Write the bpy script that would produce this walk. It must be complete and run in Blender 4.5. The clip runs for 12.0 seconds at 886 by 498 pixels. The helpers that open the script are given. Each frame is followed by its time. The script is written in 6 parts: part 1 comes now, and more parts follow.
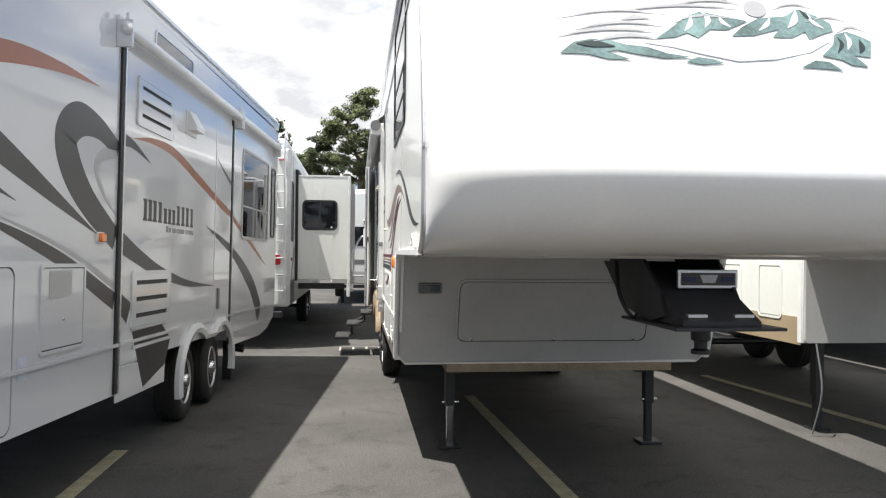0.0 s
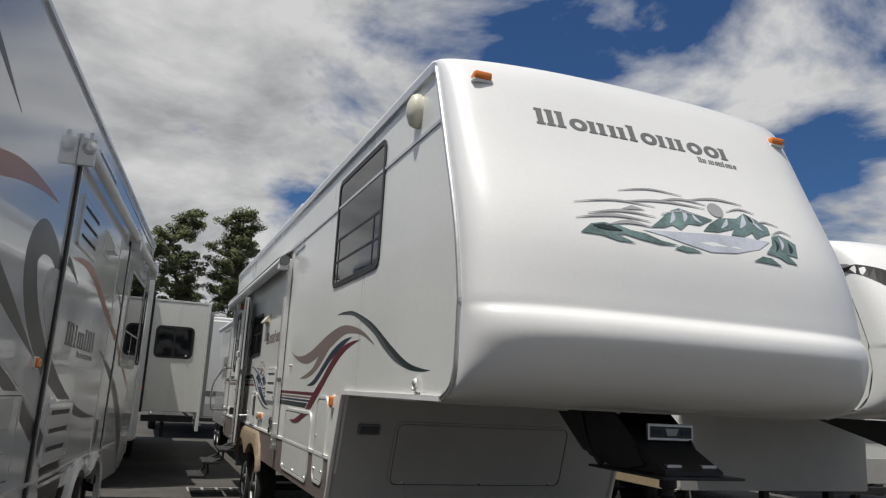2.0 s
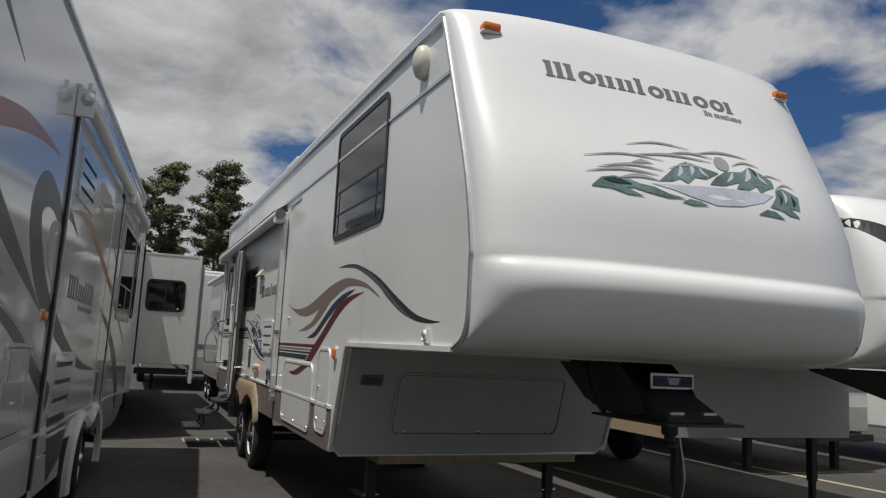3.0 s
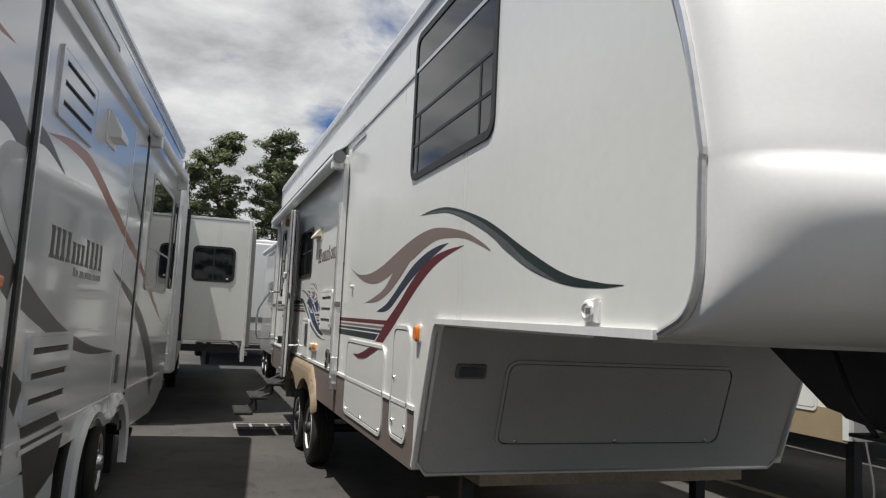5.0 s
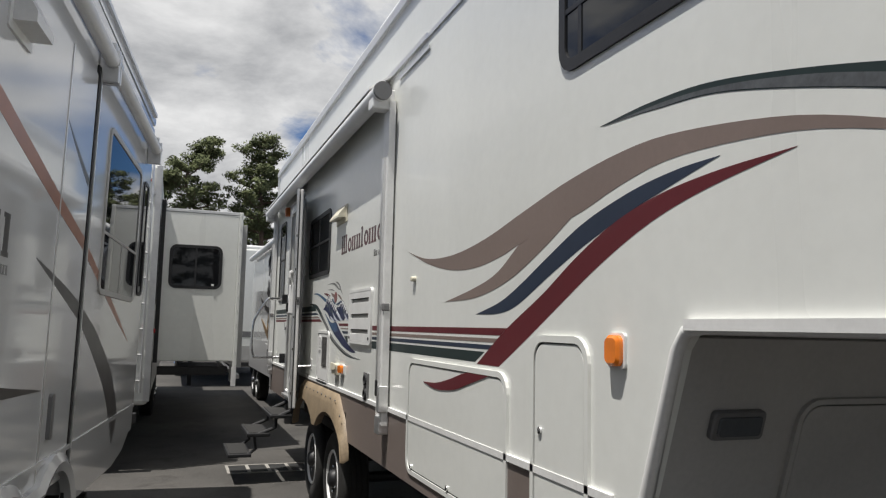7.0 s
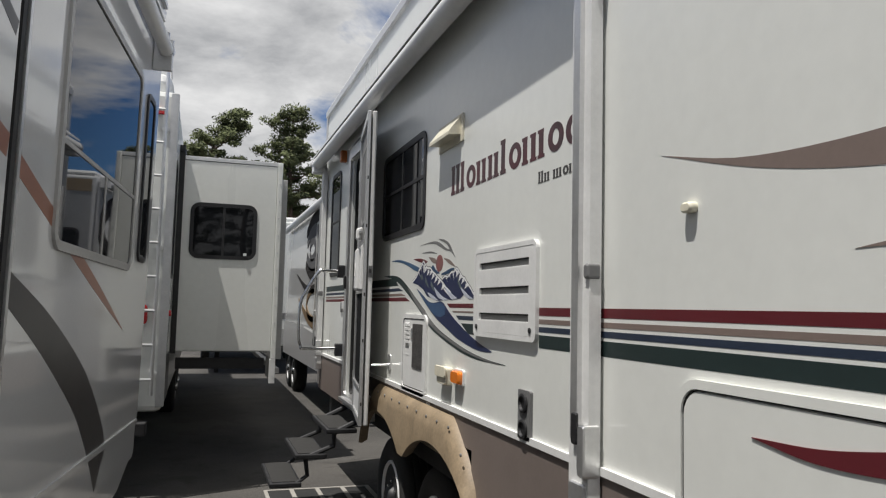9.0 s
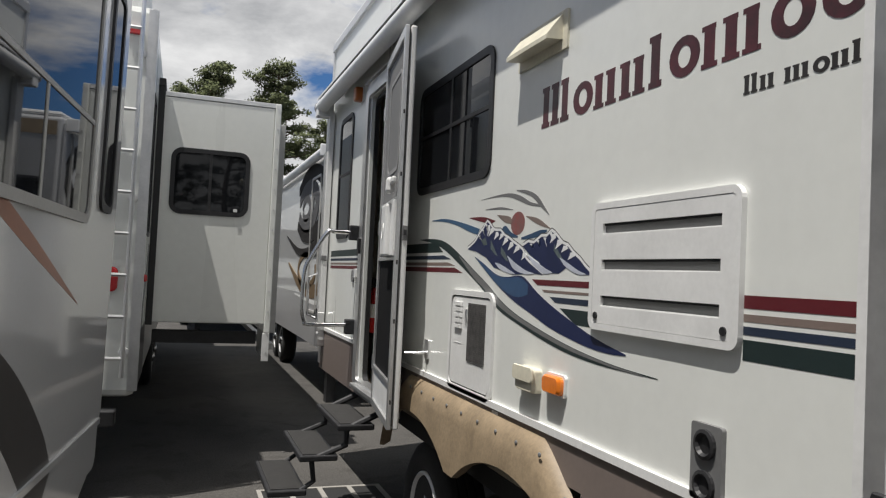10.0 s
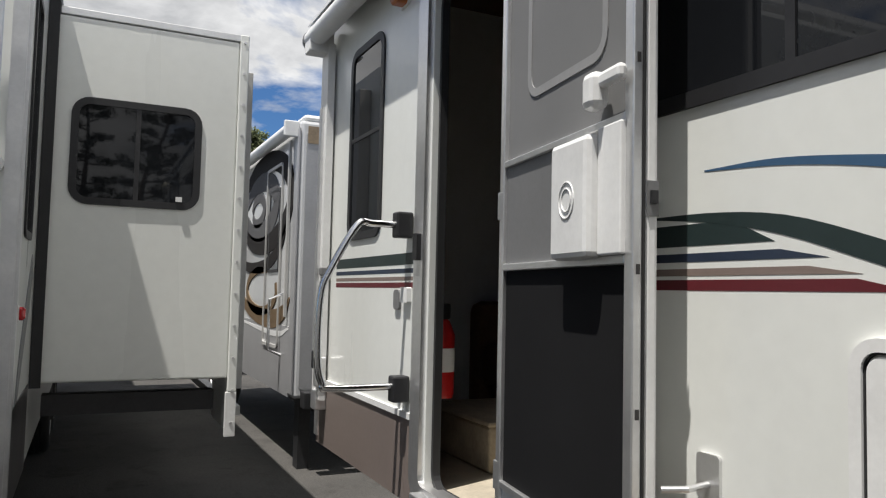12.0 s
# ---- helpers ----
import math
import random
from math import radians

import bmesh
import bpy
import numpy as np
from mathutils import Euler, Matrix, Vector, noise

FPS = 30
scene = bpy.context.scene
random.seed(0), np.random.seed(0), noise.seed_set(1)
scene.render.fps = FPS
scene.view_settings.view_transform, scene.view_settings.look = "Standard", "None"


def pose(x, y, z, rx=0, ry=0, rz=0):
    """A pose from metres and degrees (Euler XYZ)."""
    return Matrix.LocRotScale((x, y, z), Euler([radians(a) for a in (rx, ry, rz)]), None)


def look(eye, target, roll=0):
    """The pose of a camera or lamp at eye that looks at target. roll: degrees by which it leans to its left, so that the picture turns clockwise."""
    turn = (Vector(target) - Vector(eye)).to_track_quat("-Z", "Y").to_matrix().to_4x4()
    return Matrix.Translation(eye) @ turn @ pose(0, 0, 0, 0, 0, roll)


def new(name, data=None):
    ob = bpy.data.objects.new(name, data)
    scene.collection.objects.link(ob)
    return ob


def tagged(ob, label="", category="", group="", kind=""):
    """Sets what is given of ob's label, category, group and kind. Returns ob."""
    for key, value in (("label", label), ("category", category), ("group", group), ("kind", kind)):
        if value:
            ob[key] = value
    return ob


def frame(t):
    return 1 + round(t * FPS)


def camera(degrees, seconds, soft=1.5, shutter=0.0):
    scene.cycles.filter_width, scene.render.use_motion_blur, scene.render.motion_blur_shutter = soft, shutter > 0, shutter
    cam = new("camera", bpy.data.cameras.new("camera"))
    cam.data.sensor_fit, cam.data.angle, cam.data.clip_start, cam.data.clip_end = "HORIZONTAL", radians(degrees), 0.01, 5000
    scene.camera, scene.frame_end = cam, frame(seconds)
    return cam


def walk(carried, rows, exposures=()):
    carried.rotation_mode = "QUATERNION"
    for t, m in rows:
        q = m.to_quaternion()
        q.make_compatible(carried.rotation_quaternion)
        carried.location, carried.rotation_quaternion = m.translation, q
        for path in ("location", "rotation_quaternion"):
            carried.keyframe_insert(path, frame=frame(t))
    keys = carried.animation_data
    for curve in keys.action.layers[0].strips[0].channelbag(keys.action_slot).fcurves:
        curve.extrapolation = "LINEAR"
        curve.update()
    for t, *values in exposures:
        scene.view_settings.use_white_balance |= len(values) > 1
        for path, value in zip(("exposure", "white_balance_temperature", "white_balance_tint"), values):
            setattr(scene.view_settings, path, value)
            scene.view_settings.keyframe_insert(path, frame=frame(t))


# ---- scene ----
cam = camera(61.8, 12.0, soft=1.2)
PATH = [
    (0, (-0.13, 1.233, 1.54), (0.102, 3.22, 1.553), 0.5),
    (0.5, (-0.471, 1.199, 1.558), (-0.277, 3.184, 1.701), 1.9),
    (1, (-0.768, 1.164, 1.553), (-0.408, 3.127, 1.694), 3.0),
    (1.5, (-0.993, 1.241, 1.561), (-0.429, 3.134, 1.872), 2.9),
    (2, (-1.167, 1.194, 1.56), (-0.46, 3.025, 1.949), 3.1),
    (2.5, (-1.286, 1.14, 1.553), (-0.55, 2.976, 1.848), 2.2),
    (2.7, (-1.309, 1.151, 1.542), (-0.543, 2.977, 1.822), 2.9),
    (4.3, (-1.126, 2.16, 1.564), (-0.427, 4.022, 1.776), 2.5),
    (4.5, (-1.089, 2.357, 1.543), (-0.39, 4.223, 1.716), 2.8),
    (5, (-1.009, 2.861, 1.563), (-0.383, 4.752, 1.749), 2.8),
    (5.5, (-1.025, 3.343, 1.566), (-0.401, 5.232, 1.771), 1.3),
    (6, (-0.986, 3.851, 1.537), (-0.343, 5.736, 1.718), 0.3),
    (6.5, (-0.992, 4.376, 1.531), (-0.361, 6.266, 1.713), 0.9),
    (6.7, (-1.007, 4.607, 1.529), (-0.343, 6.482, 1.739), 1.5),
    (8.3, (-0.92, 6.399, 1.524), (-0.221, 8.261, 1.737), 0.6),
    (8.5, (-0.915, 6.606, 1.537), (-0.229, 8.473, 1.746), 1.6),
    (9, (-0.951, 7.096, 1.519), (-0.335, 8.992, 1.68), 1.4),
    (9.5, (-0.955, 7.618, 1.523), (-0.257, 9.49, 1.609), 1.7),
    (10, (-0.976, 8.156, 1.543), (-0.307, 10.039, 1.614), 2.7),
    (10.5, (-1.002, 8.687, 1.554), (-0.222, 10.525, 1.673), 1.7),
    (11, (-0.998, 9.247, 1.541), (-0.161, 11.059, 1.671), 4.5),
    (11.5, (-0.992, 9.839, 1.562), (-0.161, 11.654, 1.681), 2.6),
    (12, (-0.968, 10.394, 1.54), (-0.108, 12.196, 1.659), 1.3),
]
EXPOSURES = [(0, 1.02), (0.5, 0.42), (1.0, 0.2), (1.5, 0.08), (2.0, -0.28), (2.7, -0.5), (4.3, -0.15), (5.5, 0.14), (8.5, 0.02), (9.5, 0.06), (11.0, 0.2), (12.0, 0.38)]
walk(cam, [(t, look(eye, target, roll)) for t, eye, target, roll in PATH], EXPOSURES)

# world, sun, exposure
SUN_DIR = Vector((-0.30, -0.11, 1.0)).normalized()
world = bpy.data.worlds.new("world")
scene.world = world
world.use_nodes = True
wn, wl = world.node_tree.nodes, world.node_tree.links
wn.clear()


def add(nodes, kind, **vals):
    n = nodes.new(kind)
    for k, v in vals.items():
        if k in n.inputs:
            n.inputs[k].default_value = v
    return n


w_out = wn.new("ShaderNodeOutputWorld")
w_bg = wn.new("ShaderNodeBackground")
sky = wn.new("ShaderNodeTexSky")
sky.sky_type = "NISHITA"
sky.sun_disc = False
sky.sun_elevation = math.asin(SUN_DIR.z)
sky.sun_rotation = math.atan2(SUN_DIR.x, SUN_DIR.y)
sky.air_density, sky.dust_density, sky.ozone_density = 1.0, 0.6, 2.0
coord = wn.new("ShaderNodeTexCoord")
sep = wn.new("ShaderNodeSeparateXYZ")
wl.new(coord.outputs["Generated"], sep.inputs[0])
# clouds lie on a flat layer overhead: divide the direction by its height
h_add = wn.new("ShaderNodeMath"); h_add.operation = "MAXIMUM"; h_add.inputs[1].default_value = 0.02
wl.new(sep.outputs["Z"], h_add.inputs[0])
h_off = wn.new("ShaderNodeMath"); h_off.operation = "ADD"; h_off.inputs[1].default_value = 0.22
wl.new(h_add.outputs[0], h_off.inputs[0])
dx = wn.new("ShaderNodeMath"); dx.operation = "DIVIDE"
dy = wn.new("ShaderNodeMath"); dy.operation = "DIVIDE"
wl.new(sep.outputs["X"], dx.inputs[0]); wl.new(h_off.outputs[0], dx.inputs[1])
wl.new(sep.outputs["Y"], dy.inputs[0]); wl.new(h_off.outputs[0], dy.inputs[1])
flat = wn.new("ShaderNodeCombineXYZ")
wl.new(dx.outputs[0], flat.inputs[0]); wl.new(dy.outputs[0], flat.inputs[1])
flat.inputs[2].default_value = 3.7
big = add(wn, "ShaderNodeTexNoise", Scale=1.55, Detail=9.0, Roughness=0.56, Distortion=0.25)
wl.new(flat.outputs[0], big.inputs["Vector"])
cover = wn.new("ShaderNodeValToRGB")
cover.color_ramp.elements[0].position, cover.color_ramp.elements[1].position = 0.345, 0.45
east = wn.new("ShaderNodeMath"); east.operation = "MULTIPLY_ADD"
east.inputs[1].default_value, east.inputs[2].default_value = -0.23, 0.02
away = wn.new("ShaderNodeMath"); away.operation = "ABSOLUTE"
wl.new(sep.outputs["X"], away.inputs[0]); wl.new(away.outputs[0], east.inputs[0])
lean = wn.new("ShaderNodeMath"); lean.operation = "ADD"
wl.new(big.outputs["Fac"], lean.inputs[0]); wl.new(east.outputs[0], lean.inputs[1])
wl.new(lean.outputs[0], cover.inputs[0])
shade = add(wn, "ShaderNodeTexNoise", Scale=2.6, Detail=8.0, Roughness=0.6, Distortion=0.2)
wl.new(flat.outputs[0], shade.inputs["Vector"])
cloud_col = wn.new("ShaderNodeValToRGB")
els = cloud_col.color_ramp.elements
els[0].position, els[0].color = 0.34, (5.8, 5.9, 6.1, 1)
els[1].position, els[1].color = 0.60, (10.8, 10.8, 10.8, 1)
wl.new(shade.outputs["Fac"], cloud_col.inputs[0])
deep = wn.new("ShaderNodeMix"); deep.data_type = "RGBA"; deep.blend_type = "MULTIPLY"
deep.inputs["Factor"].default_value = 1.0
deep.inputs["B"].default_value = (0.45, 0.72, 1.05, 1)
wl.new(sky.outputs[0], deep.inputs["A"])
mix = wn.new("ShaderNodeMix"); mix.data_type = "RGBA"
wl.new(cover.outputs["Color"], mix.inputs["Factor"])
wl.new(deep.outputs["Result"], mix.inputs["A"])
wl.new(cloud_col.outputs["Color"], mix.inputs["B"])
wl.new(mix.outputs["Result"], w_bg.inputs["Color"])
w_bg.inputs["Strength"].default_value = 0.07
wl.new(w_bg.outputs[0], w_out.inputs["Surface"])

sun = new("sun", bpy.data.lights.new("sun", "SUN"))
sun.data.energy, sun.data.angle, sun.data.color = 5.0, radians(0.6), (1.0, 0.965, 0.91)
sun.matrix_world = look(SUN_DIR * 50, (0, 0, 0))


# materials
def mat(name, color, rough=0.5, metal=0.0, var=0.06, scale=3.0, fine=60.0, bump=0.0, coat=0.0, tint=None, streak=False, trans=0.0, spec=0.5):
    m = bpy.data.materials.new(name)
    m.use_nodes = True
    n, l = m.node_tree.nodes, m.node_tree.links
    b = n["Principled BSDF"]
    b.inputs["Roughness"].default_value, b.inputs["Metallic"].default_value = rough, metal
    b.inputs["Coat Weight"].default_value, b.inputs["Coat Roughness"].default_value = coat, 0.04
    b.inputs["Transmission Weight"].default_value = trans
    b.inputs["Specular IOR Level"].default_value = spec
    tc = n.new("ShaderNodeTexCoord")
    mp = n.new("ShaderNodeMapping")
    l.new(tc.outputs["Object"], mp.inputs[0])
    if streak:
        mp.inputs["Scale"].default_value = (1, 1, 0.12)
    na = add(n, "ShaderNodeTexNoise", Scale=scale, Detail=5.0, Roughness=0.6)
    nb = add(n, "ShaderNodeTexNoise", Scale=fine, Detail=3.0, Roughness=0.6)
    l.new(mp.outputs[0], na.inputs["Vector"])
    l.new(tc.outputs["Object"], nb.inputs["Vector"])
    mx = n.new("ShaderNodeMix"); mx.data_type = "FLOAT"; mx.inputs[0].default_value = 0.35
    l.new(na.outputs["Fac"], mx.inputs[2]); l.new(nb.outputs["Fac"], mx.inputs[3])
    rp = n.new("ShaderNodeValToRGB")
    lo = tint or tuple(c * (1 - 2 * var) for c in color)
    hi = tuple(min(1, c * (1 + var)) for c in color)
    rp.color_ramp.elements[0].position, rp.color_ramp.elements[1].position = 0.32, 0.66
    rp.color_ramp.elements[0].color, rp.color_ramp.elements[1].color = (*lo, 1), (*hi, 1)
    l.new(mx.outputs[0], rp.inputs[0])
    l.new(rp.outputs[0], b.inputs["Base Color"])
    mr = n.new("ShaderNodeMapRange")
    mr.inputs["To Min"].default_value, mr.inputs["To Max"].default_value = max(0.01, rough * 0.8), min(1, rough * 1.25)
    l.new(na.outputs["Fac"], mr.inputs[0]); l.new(mr.outputs[0], b.inputs["Roughness"])
    if bump:
        bp = n.new("ShaderNodeBump")
        bp.inputs["Strength"].default_value, bp.inputs["Distance"].default_value = 1.0, bump
        l.new(nb.outputs["Fac"], bp.inputs["Height"]); l.new(bp.outputs[0], b.inputs["Normal"])
    return m


def asphalt_mat():
    m = bpy.data.materials.new("worn_asphalt")
    m.use_nodes = True
    n, l = m.node_tree.nodes, m.node_tree.links
    b = n["Principled BSDF"]
    b.inputs["Roughness"].default_value = 0.9
    tc = n.new("ShaderNodeTexCoord")
    a = add(n, "ShaderNodeTexNoise", Scale=0.55, Detail=6.0, Roughness=0.62)
    f = add(n, "ShaderNodeTexNoise", Scale=55.0, Detail=4.0, Roughness=0.7)
    v = add(n, "ShaderNodeTexVoronoi", Scale=120.0)
    s = add(n, "ShaderNodeTexNoise", Scale=3.2, Detail=7.0, Roughness=0.7, Distortion=0.6)
    for x in (a, f, v, s):
        l.new(tc.outputs["Object"], x.inputs["Vector"])
    r1 = n.new("ShaderNodeValToRGB")
    e = r1.color_ramp.elements
    e[0].position, e[0].color = 0.3, (0.046, 0.044, 0.042, 1)
    e[1].position, e[1].color = 0.7, (0.098, 0.092, 0.085, 1)
    l.new(a.outputs["Fac"], r1.inputs[0])
    r2 = n.new("ShaderNodeValToRGB")
    e = r2.color_ramp.elements
    e[0].position, e[0].color = 0.35, (0.6, 0.6, 0.6, 1)
    e[1].position, e[1].color = 0.72, (1.3, 1.28, 1.25, 1)
    l.new(f.outputs["Fac"], r2.inputs[0])
    mx = n.new("ShaderNodeMix"); mx.data_type = "RGBA"; mx.blend_type = "MULTIPLY"; mx.inputs["Factor"].default_value = 1
    l.new(r1.outputs[0], mx.inputs["A"]); l.new(r2.outputs[0], mx.inputs["B"])
    r3 = n.new("ShaderNodeValToRGB")
    e = r3.color_ramp.elements
    e[0].position, e[0].color = 0.34, (0.40, 0.38, 0.36, 1)
    e[1].position, e[1].color = 0.46, (1, 1, 1, 1)
    l.new(s.outputs["Fac"], r3.inputs[0])
    my = n.new("ShaderNodeMix"); my.data_type = "RGBA"; my.blend_type = "MULTIPLY"; my.inputs["Factor"].default_value = 0.6
    l.new(mx.outputs["Result"], my.inputs["A"]); l.new(r3.outputs[0], my.inputs["B"])
    l.new(my.outputs["Result"], b.inputs["Base Color"])
    bp = n.new("ShaderNodeBump"); bp.inputs["Distance"].default_value = 0.004
    l.new(v.outputs["Distance"], bp.inputs["Height"]); l.new(bp.outputs[0], b.inputs["Normal"])
    return m


GEL = mat("white_gelcoat", (0.775, 0.785, 0.752), 0.28, var=0.03, scale=1.2, streak=True, coat=0.25, bump=0.00012, fine=18)
GEL_GLOSS = mat("glossy_white_gelcoat", (0.62, 0.625, 0.63), 0.1, var=0.02, scale=0.8, coat=0.45)
CAP = mat("white_moulded_cap", (0.8, 0.8, 0.79), 0.3, var=0.03, scale=1.0, coat=0.3)
WHITE = mat("white_enamel", (0.78, 0.78, 0.77), 0.35, var=0.05, scale=6)
OLDWHITE = mat("yellowed_plastic", (0.72, 0.68, 0.55), 0.45, var=0.08, scale=9)
ALLOY = mat("cast_alloy", (0.6, 0.6, 0.6), 0.3, metal=0.35, var=0.06, scale=10)
GREY = mat("grey_filon", (0.46, 0.455, 0.44), 0.45, var=0.07, scale=2)
ALU = mat("satin_aluminium", (0.72, 0.72, 0.72), 0.32, metal=0.85, var=0.05, scale=14)
CHROME = mat("polished_steel", (0.8, 0.8, 0.8), 0.14, metal=1.0, var=0.03)
BLACK = mat("black_plastic", (0.018, 0.018, 0.02), 0.45, var=0.15, scale=10)
STEEL = mat("black_painted_steel", (0.022, 0.022, 0.024), 0.5, var=0.25, scale=12, bump=0.0006)
RUBBER = mat("tyre_rubber", (0.024, 0.023, 0.022), 0.78, var=0.2, scale=14, bump=0.0008)
SEAL = mat("rubber_seal", (0.02, 0.02, 0.021), 0.6, var=0.1)
GLASS = mat("tinted_glass", (0.010, 0.011, 0.013), 0.02, var=0.1, scale=1, spec=0.34)
SMOKE = mat("smoked_glass", (0.10, 0.11, 0.12), 0.03, var=0.1, scale=1, spec=0.8)
BROWN = mat("brown_skirt_metal", (0.19, 0.155, 0.14), 0.42, var=0.06, scale=3)
TAN = mat("tan_fender_plastic", (0.28, 0.212, 0.137), 0.55, var=0.18, scale=7, bump=0.0007)
UNDER = mat("underbelly_black", (0.02, 0.02, 0.02), 0.8, var=0.2, scale=4)
AMBER = mat("amber_lens", (0.85, 0.22, 0.02), 0.18, var=0.08, scale=20, coat=0.5)
RED_LENS = mat("red_lens", (0.55, 0.02, 0.025), 0.18, var=0.08, scale=20, coat=0.5)
D_GREEN = mat("decal_dark_green", (0.016, 0.03, 0.03), 0.45, var=0.08)
D_GREY = mat("decal_grey", (0.17, 0.17, 0.172), 0.42, var=0.06)
D_TAUPE = mat("decal_taupe", (0.215, 0.165, 0.145), 0.45, var=0.05)
D_BLUE = mat("decal_navy", (0.012, 0.02, 0.075), 0.45, var=0.1)
D_SLATE = mat("decal_slate_blue", (0.022, 0.034, 0.062), 0.45, var=0.1)
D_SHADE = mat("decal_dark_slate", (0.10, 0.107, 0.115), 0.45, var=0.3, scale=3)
D_RED = mat("decal_maroon", (0.115, 0.013, 0.019), 0.45, var=0.06)
D_TEAL = mat("decal_faded_teal", (0.16, 0.245, 0.24), 0.45, var=0.35, scale=5)
D_PALE = mat("decal_pale_blue", (0.55, 0.58, 0.66), 0.4, var=0.12, scale=4)
D_SILVER = mat("decal_silver", (0.42, 0.42, 0.43), 0.3, metal=0.3, var=0.06)
D_COPPER = mat("decal_copper", (0.36, 0.15, 0.09), 0.3, metal=0.3, var=0.06)
D_CHAR = mat("decal_charcoal", (0.042, 0.039, 0.039), 0.32, metal=0.0, var=0.1)
D_WHITE = mat("decal_white", (0.8, 0.8, 0.8), 0.3, var=0.02)
ASPHALT = asphalt_mat()
CONCRETE = mat("weathered_concrete", (0.30, 0.285, 0.26), 0.85, var=0.14, scale=1.6, fine=70, bump=0.002)
PAINT = mat("faded_yellow_paint", (0.40, 0.36, 0.24), 0.8, var=0.2, scale=9, fine=45)
BARK = mat("pine_bark", (0.13, 0.09, 0.065), 0.9, var=0.3, scale=5, bump=0.01)
LEAF = mat("pine_needles", (0.15, 0.17, 0.085), 0.95, spec=0.1, var=0.45, scale=0.9, fine=7)
LEAF_D = mat("dark_foliage", (0.085, 0.105, 0.052), 0.95, spec=0.1, var=0.45, scale=0.9, fine=7)
INT_WOOD = mat("brown_interior_wood", (0.12, 0.06, 0.035), 0.4, var=0.25, scale=6)
INT_CLOTH = mat("brown_upholstery", (0.16, 0.085, 0.05), 0.9, var=0.2, scale=9, bump=0.002)
CARPET = mat("beige_carpet", (0.42, 0.36, 0.27), 0.95, var=0.15, scale=12, bump=0.003)
VINYL = mat("beige_vinyl_floor", (0.42, 0.37, 0.29), 0.5, var=0.15, scale=8)
SCREEN = mat("dark_screen_mesh", (0.017, 0.017, 0.018), 0.9, var=0.1, scale=3, fine=400, spec=0.05)
BLIND = mat("dark_pleated_blind", (0.05, 0.045, 0.045), 0.8, var=0.1)


# mesh helpers
def part(name, bm, material, parent=None, label="", matrix=None, smooth=False):
    if matrix is not None:
        bmesh.ops.transform(bm, matrix=matrix, verts=bm.verts)
    bmesh.ops.recalc_face_normals(bm, faces=bm.faces)
    me = bpy.data.meshes.new(name)
    bm.to_mesh(me)
    bm.free()
    if smooth:
        for p in me.polygons:
            p.use_smooth = True
        try:
            me.set_sharp_from_angle(angle=radians(38))
        except AttributeError:
            pass
    me.materials.append(material)
    ob = new(name, me)
    if parent is not None:
        ob.parent = parent
    if label:
        ob["label"] = label
    return ob


def thing(name, label, category, group="", kind=""):
    return tagged(new(name), label, category, group, kind)


def holder(name, parent, label=""):
    ob = new(name)
    ob.parent = parent
    if label:
        ob["label"] = label
    return ob


def prism(bm, pts, w0, w1, bev=0.0):
    """Extrude an outline in (u, v) from w0 to w1, with an optional chamfer round the top."""
    a = [bm.verts.new((u, v, w0)) for u, v in pts]
    if bev:
        cu, cv = sum(p[0] for p in pts) / len(pts), sum(p[1] for p in pts) / len(pts)
        b = [bm.verts.new((u, v, w1 - bev)) for u, v in pts]
        c = []
        for u, v in pts:
            du, dv = cu - u, cv - v
            k = bev / max(1e-6, math.hypot(du, dv))
            c.append(bm.verts.new((u + du * k, v + dv * k, w1)))
        rows = (a, b, c)
    else:
        rows = (a, [bm.verts.new((u, v, w1)) for u, v in pts])
    n = len(pts)
    for lo, hi in zip(rows, rows[1:]):
        for i in range(n):
            j = (i + 1) % n
            bm.faces.new((lo[i], lo[j], hi[j], hi[i]))
    bm.faces.new(rows[0])
    bm.faces.new(rows[-1])
    return bm


def rrect(u0, u1, v0, v1, r, seg=5):
    r = min(r, (u1 - u0) / 2 - 1e-4, (v1 - v0) / 2 - 1e-4)
    out = []
    for cu, cv, a0 in ((u1 - r, v1 - r, 0), (u0 + r, v1 - r, 90), (u0 + r, v0 + r, 180), (u1 - r, v0 + r, 270)):
        for i in range(seg + 1):
            a = radians(a0 + 90 * i / seg)
            out.append((cu + r * math.cos(a), cv + r * math.sin(a)))
    return out


def slab(u0, u1, v0, v1, w0, w1, r=0.0, bev=0.0, bm=None):
    bm = bm or bmesh.new()
    pts = rrect(u0, u1, v0, v1, r) if r else [(u0, v0), (u1, v0), (u1, v1), (u0, v1)]
    return prism(bm, pts, w0, w1, bev)


def ring(u0, u1, v0, v1, t, w0, w1, r=0.05, bm=None):
    """A rounded frame of width t."""
    bm = bm or bmesh.new()
    o, i = rrect(u0, u1, v0, v1, r), rrect(u0 + t, u1 - t, v0 + t, v1 - t, max(0.004, r - t))
    lay = []
    for w in (w0, w1):
        lay.append(([bm.verts.new((*p, w)) for p in o], [bm.verts.new((*p, w)) for p in i]))
    n = len(o)
    for k in range(n):
        j = (k + 1) % n
        (o0, i0), (o1, i1) = lay
        bm.faces.new((o0[k], o0[j], o1[j], o1[k]))
        bm.faces.new((i0[k], i0[j], i1[j], i1[k]))
        bm.faces.new((o1[k], o1[j], i1[j], i1[k]))
        bm.faces.new((o0[k], o0[j], i0[j], i0[k]))
    return bm


